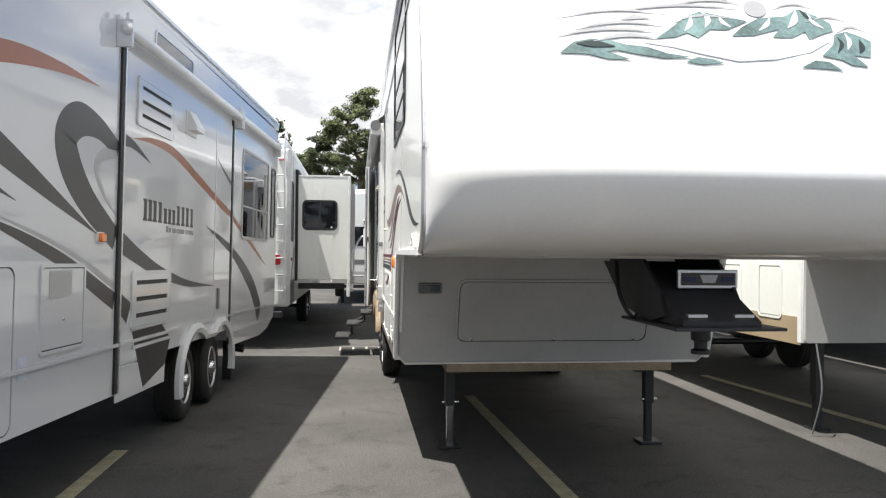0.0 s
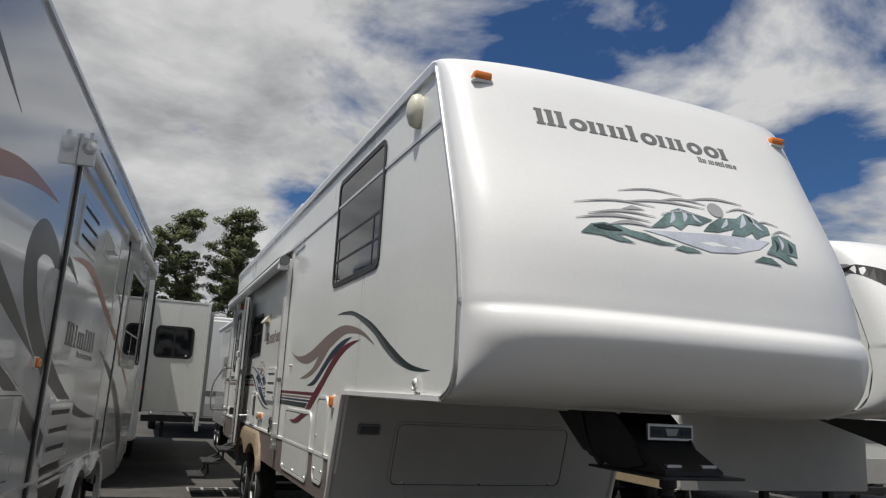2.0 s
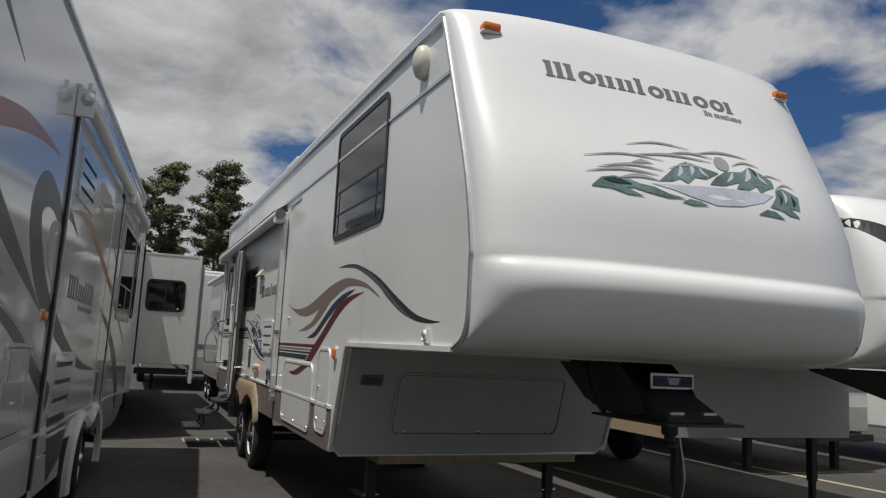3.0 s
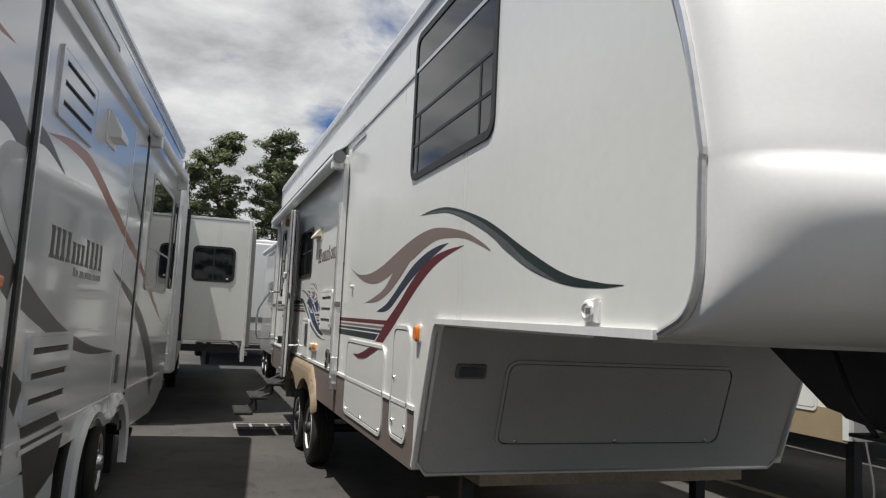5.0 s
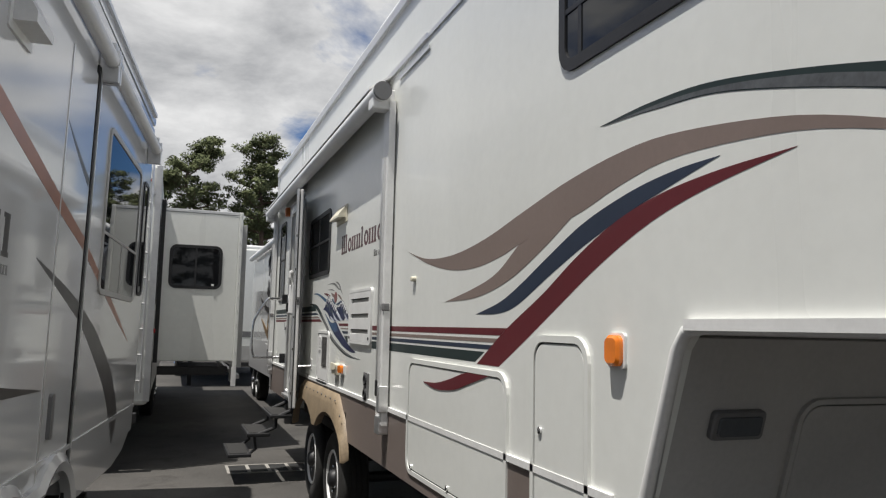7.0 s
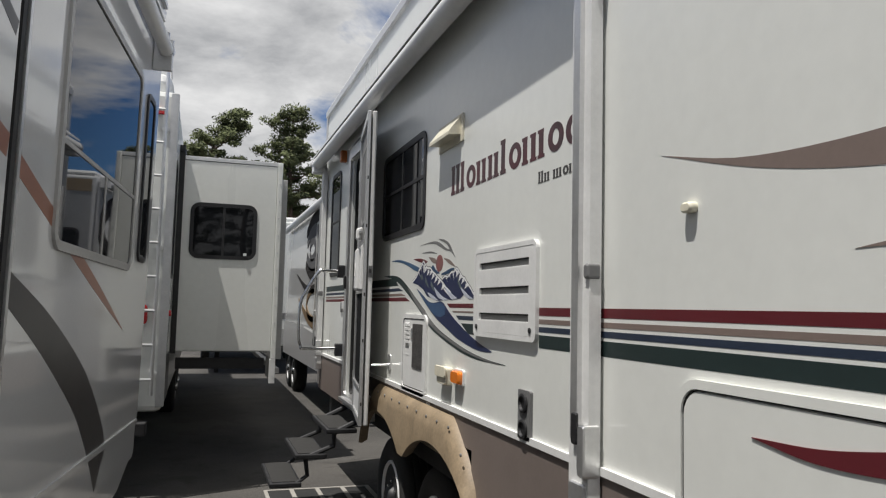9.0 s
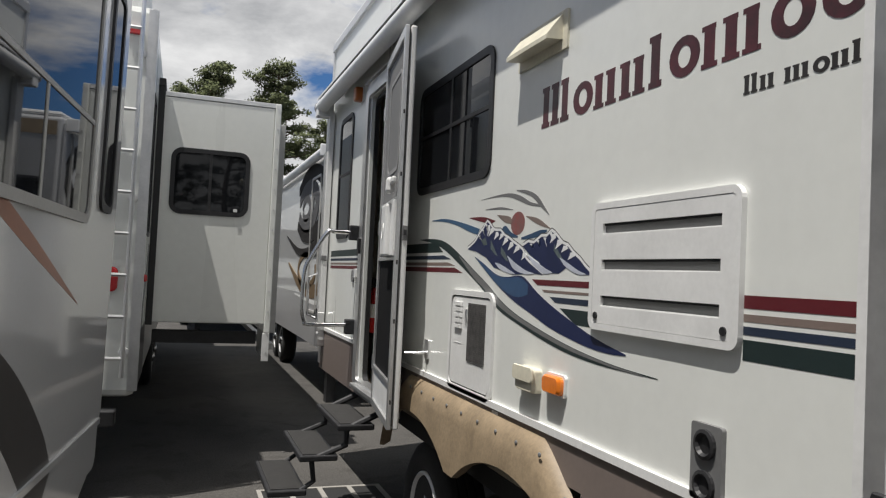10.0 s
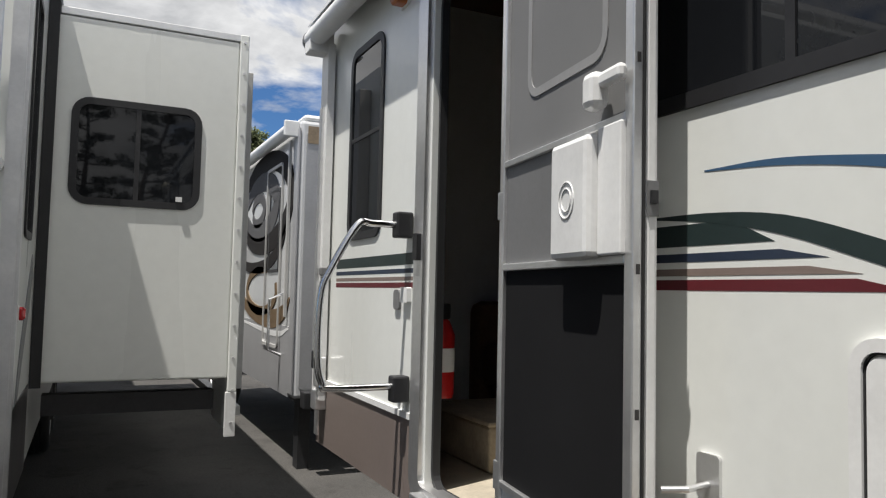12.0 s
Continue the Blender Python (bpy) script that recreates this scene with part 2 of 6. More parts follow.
def holed(u0, u1, v0, v1, w0, w1, holes):
    """A wall panel with rectangular openings through it."""
    bm = bmesh.new()
    us = sorted({u0, u1, *[h[0] for h in holes], *[h[1] for h in holes]})
    vs = sorted({v0, v1, *[h[2] for h in holes], *[h[3] for h in holes]})
    vert = {}

    def V(i, j, w):
        if (i, j, w) not in vert:
            vert[i, j, w] = bm.verts.new((us[i], vs[j], w))
        return vert[i, j, w]

    def solid(i, j):
        if not (0 <= i < len(us) - 1 and 0 <= j < len(vs) - 1):
            return False
        cu, cv = (us[i] + us[i + 1]) / 2, (vs[j] + vs[j + 1]) / 2
        return not any(h[0] < cu < h[1] and h[2] < cv < h[3] for h in holes)

    for i in range(len(us) - 1):
        for j in range(len(vs) - 1):
            if not solid(i, j):
                continue
            for w in (w0, w1):
                bm.faces.new((V(i, j, w), V(i + 1, j, w), V(i + 1, j + 1, w), V(i, j + 1, w)))
            if not solid(i - 1, j):
                bm.faces.new((V(i, j, w0), V(i, j + 1, w0), V(i, j + 1, w1), V(i, j, w1)))
            if not solid(i + 1, j):
                bm.faces.new((V(i + 1, j, w0), V(i + 1, j + 1, w0), V(i + 1, j + 1, w1), V(i + 1, j, w1)))
            if not solid(i, j - 1):
                bm.faces.new((V(i, j, w0), V(i + 1, j, w0), V(i + 1, j, w1), V(i, j, w1)))
            if not solid(i, j + 1):
                bm.faces.new((V(i, j + 1, w0), V(i + 1, j + 1, w0), V(i + 1, j + 1, w1), V(i, j + 1, w1)))
    return bm


def box(x0, x1, y0, y1, z0, z1, bev=0.0, bm=None):
    own = bm is None
    bm = bm or bmesh.new()
    r = bmesh.ops.create_cube(bm, size=1, matrix=Matrix.LocRotScale(((x0 + x1) / 2, (y0 + y1) / 2, (z0 + z1) / 2), None, (x1 - x0, y1 - y0, z1 - z0)))
    if bev:
        es = {e for v in r["verts"] for e in v.link_edges}
        bmesh.ops.bevel(bm, geom=list(es), offset=bev, segments=2, affect="EDGES", profile=0.5)
    return bm


def spline(pts, n=8):
    """Points along a smooth curve through pts (Catmull-Rom), any dimension."""
    p = [np.array(q, float) for q in pts]
    p = [2 * p[0] - p[1], *p, 2 * p[-1] - p[-2]]
    out = []
    for i in range(1, len(p) - 2):
        for k in range(n):
            t = k / n
            a, b, c, d = p[i - 1:i + 3]
            out.append(0.5 * (2 * b + (c - a) * t + (2 * a - 5 * b + 4 * c - d) * t * t + (3 * b - a - 3 * c + d) * t ** 3))
    out.append(p[-2])
    return out


def swoosh(pts, w=0.003, n=8, bm=None):
    """A tapering ribbon: pts are (u, v, width) along its middle."""
    bm = bm or bmesh.new()
    c = spline(pts, n)
    rows = []
    for i, q in enumerate(c):
        a, b = c[max(0, i - 1)], c[min(len(c) - 1, i + 1)]
        t = (b - a)[:2]
        t = t / (np.linalg.norm(t) + 1e-9)
        h = max(0.0006, q[2] / 2)
        rows.append([bm.verts.new((q[0] - t[1] * s * h, q[1] + t[0] * s * h, z)) for s, z in ((1, 0.0), (1, w), (-1, w), (-1, 0.0))])
    for r0, r1 in zip(rows, rows[1:]):
        for k in range(4):
            j = (k + 1) % 4
            bm.faces.new((r0[k], r0[j], r1[j], r1[k]))
    bm.faces.new(rows[0])
    bm.faces.new(rows[-1])
    return bm


def tube(pts, r, seg=10, n=0, bm=None, taper=None):
    """A round bar along pts (smoothed when n > 0)."""
    bm = bm or bmesh.new()
    c = [Vector(q) for q in (spline(pts, n) if n else pts)]
    rows, side = [], None
    for i, q in enumerate(c):
        t = (c[min(len(c) - 1, i + 1)] - c[max(0, i - 1)]).normalized()
        if side is None:
            side = t.orthogonal().normalized()
        side = (side - t * side.dot(t)).normalized()
        up = t.cross(side)
        k = r if taper is None else r + (taper - r) * i / (len(c) - 1)
        rows.append([bm.verts.new(q + (side * math.cos(a) + up * math.sin(a)) * k) for a in (2 * math.pi * j / seg for j in range(seg))])
    for r0, r1 in zip(rows, rows[1:]):
        for k in range(seg):
            j = (k + 1) % seg
            bm.faces.new((r0[k], r0[j], r1[j], r1[k]))
    bm.faces.new(rows[0])
    bm.faces.new(rows[-1])
    return bm


def lathe(profile, seg=40, axis="x"):
    """Turn (radius, along) pairs round an axis through the origin."""
    bm = bmesh.new()
    rows = []
    for r, a in profile:
        row = []
        for k in range(seg):
            th = 2 * math.pi * k / seg
            c, s = r * math.cos(th), r * math.sin(th)
            row.append(bm.verts.new((a, c, s) if axis == "x" else (c, s, a)))
        rows.append(row)
    for r0, r1 in zip(rows, rows[1:]):
        for k in range(seg):
            j = (k + 1) % seg
            bm.faces.new((r0[k], r0[j], r1[j], r1[k]))
    bm.faces.new(rows[0])
    bm.faces.new(rows[-1])
    return bm


def side_west(x):
    """(u, v, w) to a wall at x that faces west: u along y, v up, w outwards."""
    return Matrix(((0, 0, -1, x), (1, 0, 0, 0), (0, 1, 0, 0), (0, 0, 0, 1)))


def side_east(x):
    return Matrix(((0, 0, 1, x), (1, 0, 0, 0), (0, 1, 0, 0), (0, 0, 0, 1)))


def face_south(y):
    """(u, v, w) to a wall at y that faces south: u along x."""
    return Matrix(((1, 0, 0, 0), (0, 0, -1, y), (0, 1, 0, 0), (0, 0, 0, 1)))


def window(parent, m, u0, u1, v0, v1, r=0.07, bars=(), mullions=(), t=0.03, glass=None, frame_mat=None, label=""):
    """A framed pane on a wall, with cross bars at heights and mullions at places along it."""
    win = holder("window", parent, label)
    part("window_frame", ring(u0, u1, v0, v1, t, -0.01, 0.009, r), frame_mat or BLACK, win, matrix=m)
    part("pane", slab(u0 + 0.01, u1 - 0.01, v0 + 0.01, v1 - 0.01, -0.008, 0.003, max(0.01, r - 0.01)), glass or GLASS, win, matrix=m)
    for b in bars:
        part("cross_bar", slab(u0 + t * 0.8, u1 - t * 0.8, b - 0.009, b + 0.009, 0.002, 0.007, 0, 0.002), frame_mat or BLACK, win, matrix=m)
    for b, lo, hi in mullions:
        part("mullion", slab(b - 0.011, b + 0.011, lo, hi, 0.002, 0.006, 0, 0.002), frame_mat or BLACK, win, matrix=m)
    return win


def hatch(parent, m, u0, u1, v0, v1, material, name="hatch", r=0.04, label="", locks=(), t=0.022):
    """A baggage door: raised frame, flush panel, seal and round locks."""
    h = holder(name, parent, label)
    part("hatch_frame", ring(u0, u1, v0, v1, t, 0.0, 0.012, r), material, h, matrix=m)
    part("seal", ring(u0 + t, u1 - t, v0 + t, v1 - t, 0.004, 0.0, 0.006, max(0.01, r - t)), SEAL, h, matrix=m)
    part("panel", slab(u0 + t + 0.006, u1 - t - 0.006, v0 + t + 0.006, v1 - t - 0.006, 0.0, 0.009, max(0.01, r - t), 0.002), material, h, matrix=m)
    for u, v in locks:
        part("lock", lathe([(0.012, 0), (0.012, 0.016), (0.006, 0.018)], 12, "z"), CHROME, h, matrix=m @ Matrix.Translation((u, v, 0)))
    return h


def louvred(parent, m, u0, u1, v0, v1, count, material, name="vent_panel", label="", sides=0.1, slot_mat=None):
    """A vent door with louvre slots under raised hoods; the backing's colour paints in their shade."""
    h = holder(name, parent, label)
    part("vent_frame", ring(u0, u1, v0, v1, 0.018, 0.0, 0.015, 0.03), material, h, matrix=m)
    du, step = (u1 - u0) * sides, (v1 - v0) / (count + 0.55)
    rows = [v1 - step * (i + 0.62) for i in range(count)]
    part("backing", slab(u0 + 0.02, u1 - 0.02, v0 + 0.02, v1 - 0.02, 0.0, 0.002), slot_mat or BLACK, h, matrix=m)
    part("panel", holed(u0 + 0.019, u1 - 0.019, v0 + 0.019, v1 - 0.019, 0.003, 0.014, [(u0 + du, u1 - du, v - step * 0.27, v + step * 0.03) for v in rows]), material, h, matrix=m)
    for v in rows:
        part("slot_mesh", slab(u0 + du, u1 - du, v - step * 0.03, v + step * 0.028, 0.002, 0.008), SEAL, h, matrix=m)
        part("louvre", slab(u0 + du, u1 - du, v - step * 0.27, v - step * 0.24, 0.002, 0.012, 0, 0.003), material, h, matrix=m)
    return h


def wheel(parent, x, y, r, out, rim_mat=WHITE, width=0.21, name="wheel"):
    """A trailer wheel: tyre with shoulders and grooves, dished rim with holes, hub. out: -1 faces west, 1 east."""
    wh = holder(name, parent)
    m = Matrix.Translation((x, y, r)) @ Matrix.Diagonal((out, 1, 1, 1))
    k, hw = r * 0.60, width / 2
    prof = [(k, -width), (r * 0.86, -width * 1.02), (r * 0.97, -width * 0.93), (r, -width * 0.85)]
    for g in (0.7, 0.5, 0.3):
        prof += [(r, -width * (g + 0.03)), (r - 0.010, -width * (g + 0.02)), (r - 0.010, -width * (g - 0.02)), (r, -width * (g - 0.03))]
    prof += [(r, -width * 0.16), (r * 0.97, -width * 0.07), (r * 0.86, 0.008), (r * 0.74, 0.010), (k + 0.012, 0.0), (k, -0.014)]
    part("tyre", lathe(prof, 48), RUBBER, wh, matrix=m, smooth=True)
    rim = [(k, -width * 0.9), (k, -0.004), (k * 0.95, 0.004), (k * 0.91, -0.008), (k * 0.86, -0.055), (k * 0.62, -0.05), (k * 0.5, -0.022), (k * 0.36, -0.016), (k * 0.34, -0.02)]
    part("rim", lathe(rim, 40), rim_mat, wh, matrix=m, smooth=True)
    part("hub", lathe([(k * 0.33, -0.05), (k * 0.33, -0.012), (k * 0.27, 0.02), (k * 0.2, 0.03), (0.012, 0.032)], 24), CHROME if rim_mat is not WHITE else STEEL, wh, matrix=m, smooth=True)
    for i in range(8):
        a = 2 * math.pi * i / 8
        p = Matrix.Translation((0, math.cos(a) * k * 0.74, math.sin(a) * k * 0.74))
        part("rim_slot", lathe([(k * 0.085, -0.06), (k * 0.085, -0.0485)], 12), UNDER, wh, matrix=m @ p)
    for i in range(6):
        a = 2 * math.pi * (i + 0.5) / 6
        p = Matrix.Translation((0, math.cos(a) * k * 0.43, math.sin(a) * k * 0.43))
        part("wheel_nut", lathe([(0.012, -0.03), (0.012, -0.004), (0.007, -0.002)], 6), CHROME, wh, matrix=m @ p)
    return wh


def lamp(parent, m, u, v, a, b, material, name="marker_lamp", d=0.03):
    """A marker lamp: base and domed lens."""
    h = holder(name, parent)
    part("lamp_base", slab(u - a / 2 - 0.006, u + a / 2 + 0.006, v - b / 2 - 0.006, v + b / 2 + 0.006, 0, 0.01, 0.012), WHITE, h, matrix=m)
    part("lens", slab(u - a / 2, u + a / 2, v - b / 2, v + b / 2, 0.01, d, min(a, b) * 0.3, 0.009), material, h, matrix=m, smooth=True)
    return h


def sign_row(bm, u0, u1, v0, h, signs, w, aspect=1.0):
    """A product name as plain shapes: upright bars and rings. Digits: so many bars; capital letters T: tall bar; O: ring."""
    total = sum({"O": 2.2, "T": 1.3, "1": 1.2, "2": 2.3, "3": 3.4, " ": 1.0}[c] for c in signs)
    unit = (u1 - u0) / total
    x = u0
    for i, ch in enumerate(signs):
        if ch == "O":
            cx, ru, rv_ = x + unit * 0.98, abs(unit) * 0.98, h * 0.37
            n = 18
            o = [(cx + ru * math.cos(2 * math.pi * k / n), v0 + rv_ + rv_ * math.sin(2 * math.pi * k / n)) for k in range(n)]
            q = [(cx + ru * 0.42 * math.cos(2 * math.pi * k / n), v0 + rv_ + rv_ * 0.55 * math.sin(2 * math.pi * k / n)) for k in range(n)]
            lay = [[[bm.verts.new((*p, z)) for p in ring_] for ring_ in (o, q)] for z in (0, w)]
            for k in range(n):
                j = (k + 1) % n
                bm.faces.new((lay[1][0][k], lay[1][0][j], lay[1][1][j], lay[1][1][k]))
                bm.faces.new((lay[0][0][k], lay[0][0][j], lay[1][0][j], lay[1][0][k]))
                bm.faces.new((lay[0][1][k], lay[0][1][j], lay[1][1][j], lay[1][1][k]))
            x += unit * 2.2
        elif ch == " ":
            x += unit
        else:
            n = 1 if ch == "T" else int(ch)
            s = h if ch == "T" or i == 0 else h * 0.74
            for k in range(n):
                a = x + unit * 1.08 * k
                prism(bm, [(a, v0), (a + unit * 0.62, v0), (a + unit * 0.62, v0 + s), (a, v0 + s)], 0, w)
                prism(bm, [(a - unit * 0.16, v0), (a + unit * 0.78, v0), (a + unit * 0.78, v0 + s * 0.12), (a - unit * 0.16, v0 + s * 0.12)], 0, w * 0.8)
                prism(bm, [(a - unit * 0.16, v0 + s * 0.88), (a + unit * 0.66, v0 + s * 0.88), (a + unit * 0.66, v0 + s), (a - unit * 0.16, v0 + s)], 0, w * 0.8)
            x += unit * {1: 1.2, 2: 2.3, 3: 3.4}[n] if ch != "T" else unit * 1.3
    return bm


def sign_blocks(parent, u0, u1, v0, h, signs, w, place, material):
    """Each sign of a product name as a part of its own."""
    wide = {"O": 2.2, "T": 1.3, "1": 1.2, "2": 2.3, "3": 3.4, " ": 1.0}
    unit = (u1 - u0) / sum(wide[c] for c in signs)
    row = holder("lettering", parent)
    x = u0
    for i, c in enumerate(signs):
        if c != " ":
            bm = sign_row(bmesh.new(), x, x + unit * wide[c], v0, h if i == 0 or c in "TO" else h * 0.74, c, w)
            part("letter_block", place(bm), material, row)
        x += unit * wide[c]
    return row


def mark_row(parent, m, u0, v0, du, height, signs, material, w=0.001):
    def place(bm):
        bmesh.ops.transform(bm, matrix=m, verts=bm.verts)
        return bm
    return sign_blocks(parent, u0, u0 + du, v0, height, signs, w, place, material)


# ground: one sheet to the horizon
def ground_sheet():
    bm = bmesh.new()
    xs = [-900, -200, -60, -20, -8, -4, -2, 0, 2, 4, 8, 20, 60, 200, 900]
    ys = [-900, -200, -60, -20, -5, 0, 3, 6, 9, 12, 15, 18, 25, 40, 80, 250, 900]
    g = [[bm.verts.new((x, y, 0)) for x in xs] for y in ys]
    for j in range(len(ys) - 1):
        for i in range(len(xs) - 1):
            bm.faces.new((g[j][i], g[j][i + 1], g[j + 1][i + 1], g[j + 1][i]))
    return part("ground", bm, ASPHALT)


tagged(ground_sheet(), "worn grey asphalt of a trailer sales lot", "ground", kind="structure")

def parking_line(x, y0, y1, lean=0.0):
    bm = slab(-0.055, 0.055, y0, y1, 0.0, 0.004)
    return tagged(part("parking_line", bm, PAINT, matrix=Matrix.Translation((x, 0, 0)) @ pose(0, 0, 0, 0, 0, lean)), "faded yellow painted parking line on asphalt", "road marking", "parking lines", "structure")


parking_line(-1.92, -3.0, 7.2)
parking_line(1.45, 0.5, 9.2, 2.2)
parking_line(5.42, 1.0, 10.4, 6.0)
parking_line(8.6, 1.0, 10.5, 5.0)

# slotted drain in the strip; flat black sheets paint in the slots' dark depth
drain = thing("drain_grate", "black iron drain grate with slots, set in the ground", "grate")
for i in range(4):
    u = -0.36 + i * 0.21
    part("slot", box(u, u + 0.175, 12.98, 13.38, 0.001, 0.004), UNDER, drain)
part("grate_frame", holed(-0.39, 0.48, 12.95, 13.41, 0.0015, 0.010, [(-0.36 + i * 0.21, -0.185 + i * 0.21, 12.98, 13.38) for i in range(4)]), CONCRETE, drain)

# ---------------------------------------------------------------- front caps
def cap_mesh(x0, x1, prof, p=3.0, seg=36):
    """A moulded front cap: each level has a seam place, a nose place and a height."""
    bm = bmesh.new()
    xc, hw = (x0 + x1) / 2, (x1 - x0) / 2
    rows = []
    for z, ys, yf in spline(prof, 3):
        row = []
        for k in range(seg + 1):
            th = math.pi * k / seg
            c, s = math.cos(th), math.sin(th)
            sx = -math.copysign(abs(c) ** (2 / p), c)
            row.append(bm.verts.new((xc + hw * sx, ys - (ys - yf) * max(0.0, s) ** (2 / p), z + 0.035 * (1 - sx * sx) * min(1.0, max(0.0, (z - 2.9) / 0.4)))))
        rows.append(row)
    for r0, r1 in zip(rows, rows[1:]):
        for k in range(seg):
            bm.faces.new((r0[k], r0[k + 1], r1[k + 1], r1[k]))
    bm.faces.new(rows[0])
    bm.faces.new(list(reversed(rows[-1])))
    bmesh.ops.remove_doubles(bm, verts=bm.verts, dist=1e-5)
    return bm


from mathutils.bvhtree import BVHTree

M_PROF = [(3.45, 4.98, 4.93), (3.435, 4.93, 4.78), (3.38, 4.88, 4.70), (3.25, 4.82, 4.61), (2.9, 4.67, 4.43), (2.4, 4.465, 4.17),
          (2.05, 4.375, 4.09), (1.98, 4.37, 4.075), (1.935, 4.37, 4.025), (1.86, 4.37, 4.005), (1.78, 4.37, 4.03), (1.68, 4.38, 4.09), (1.60, 4.425, 4.19), (1.55, 4.53, 4.36), (1.536, 4.7, 4.6)]
MX0, MX1 = 0.16, 2.61
MW = side_west(MX0)


def cap_front(x, z, prof, x0, x1, p=3.0, lift=0.0):
    """A place on a cap's nose."""
    c = np.array(sorted(prof))
    ys, yf = np.interp(z, c[:, 0], c[:, 1]), np.interp(z, c[:, 0], c[:, 2])
    s = min(0.999, abs((x - (x0 + x1) / 2) / ((x1 - x0) / 2)))
    return Vector((x, ys - (ys - yf) * (1 - s ** p) ** (1 / p) - lift, z))


def drape(bm, prof, x0, x1, lift):
    """Lay a flat drawing (u along x, v up) on the nose of a cap."""
    key = (x0, x1)
    if key not in NOSE:
        shell = cap_mesh(x0, x1, prof)
        NOSE[key] = BVHTree.FromBMesh(shell)
        shell.free()
    for v in bm.verts:
        hit = NOSE[key].ray_cast(Vector((v.co.x, -2, v.co.y)), Vector((0, 1, 0)))[0]
        y = hit.y if hit else cap_front(v.co.x, v.co.y, prof, x0, x1).y
        v.co = Vector((v.co.x, y - lift - v.co.z, v.co.y))
    return bm


NOSE = {}

# ---------------------------------------------------------------- the white fifth-wheel with the open door
rv = thing("fifth_wheel_trailer", "white fifth-wheel trailer with maroon and navy stripes, entry door open", "trailer", "parked trailers")
part("front_cap", cap_mesh(MX0, MX1, M_PROF), CAP, rv, "smooth white moulded front cap", smooth=True)
seam = [(y, z) for z, y, f in M_PROF[2:-1]]
front_wall = prism(bmesh.new(), [(4.9, 3.40)] + seam + [(6.38, 1.536), (6.44, 1.525), (6.475, 1.485), (6.74, 0.75), (7.2, 0.75), (7.2, 3.40)], -0.045, 0.0)
part("side_wall", front_wall, GEL, rv, matrix=MW)
DOOR = (12.21, 12.87, 0.82, 2.69)
part("side_wall", holed(7.2, 14.26, 0.75, 3.40, -0.045, 0.0, [(10.06, 12.05, 0.75, 0.93), DOOR, (10.86, 11.75, 1.97, 2.45)]), GEL, rv, matrix=MW)
part("side_wall", prism(bmesh.new(), [(4.9, 3.40)] + seam + [(6.46, 1.536), (6.74, 0.75), (14.26, 0.75), (14.26, 3.40)], -0.045, 0.0), GEL, rv, matrix=side_east(MX1))
part("rear_wall", box(MX0 + 0.05, MX1 - 0.05, 14.2, 14.255, 0.75, 3.40), GEL, rv)
part("roof", box(MX0 - 0.012, MX1 + 0.012, 4.92, 14.28, 3.402, 3.45, 0.02), WHITE, rv)
part("floor_pan", box(MX0 + 0.05, MX1 - 0.05, 6.95, 14.19, 0.72, 0.80), UNDER, rv)
part("gooseneck_floor", box(MX0 + 0.02, MX1 - 0.02, 4.6, 6.9, 1.525, 1.58), GREY, rv)
part("roof_rail", slab(4.88, 14.27, 3.355, 3.41, 0, 0.022, 0, 0.006), ALU, rv, matrix=MW)
part("trim_strip", slab(4.75, 8.95, 3.012, 3.034, 0, 0.008, 0, 0.003), ALU, rv, matrix=MW)
part("trim_strip", tube([(MX0 - 0.006, y, z) for y, z in seam], 0.013, 8, 4), ALU, rv, "riveted aluminium corner moulding")
part("trim_strip", tube([(MX1 + 0.006, y, z) for y, z in seam], 0.013, 8, 4), ALU, rv)
for y, z in [tuple(q) for q in spline(seam, 3)][::2]:
    part("rivet", lathe([(0.004, 0), (0.004, 0.004), (0.002, 0.005)], 8, "z"), D_GREY, rv, matrix=MW @ Matrix.Translation((y + 0.001, z, 0.012)))
part("trim_strip", slab(4.55, 6.43, 1.533, 1.560, 0, 0.02, 0, 0.005), WHITE, rv, matrix=MW)

# lower front box under the gooseneck, leaning slightly
BF = face_south(6.745) @ Matrix.Translation((0, 0.72, 0)) @ pose(0, 0, 0, 18.6) @ Matrix.Translation((0, -0.72, 0))
part("front_panel", prism(bmesh.new(), [(0.24, 0.72), (2.50, 0.72), (2.575, 0.80), (2.595, 1.56), (0.17, 1.56), (0.165, 0.80)], -0.03, 0.0, 0.004), GREY, rv, "grey front panel under the gooseneck", matrix=BF)
part("corner_moulding", tube([BF @ Vector(q) for q in ((0.175, 1.54, 0.004), (0.175, 0.80, 0.004), (0.235, 0.725, 0.004), (2.50, 0.725, 0.004), (2.57, 0.80, 0.004), (2.588, 1.54, 0.004))], 0.012, 8), ALU, rv)
hatch(rv, BF, 0.60, 2.08, 0.885, 1.395, GREY, "baggage_door", 0.07, locks=((0.72, 0.92), (1.35, 0.92), (1.97, 0.92)), t=0.016)
lf = holder("docking_lamp", rv)
part("lamp_body", slab(0.315, 0.485, 1.285, 1.365, 0, 0.018, 0.014, 0.005), D_GREY, lf, matrix=BF)
part("lens", slab(0.33, 0.47, 1.298, 1.352, 0.018, 0.024, 0.01, 0.004), SMOKE, lf, matrix=BF)
part("floor_pan", box(MX0 + 0.05, MX1 - 0.05, 6.76, 6.96, 0.72, 0.80), UNDER, rv)
part("tread_plate", box(0.55, 2.3, 6.73, 7.2, 0.655, 0.718), mat("weathered_board", (0.33, 0.26, 0.18), 0.8, var=0.2, scale=5), rv)
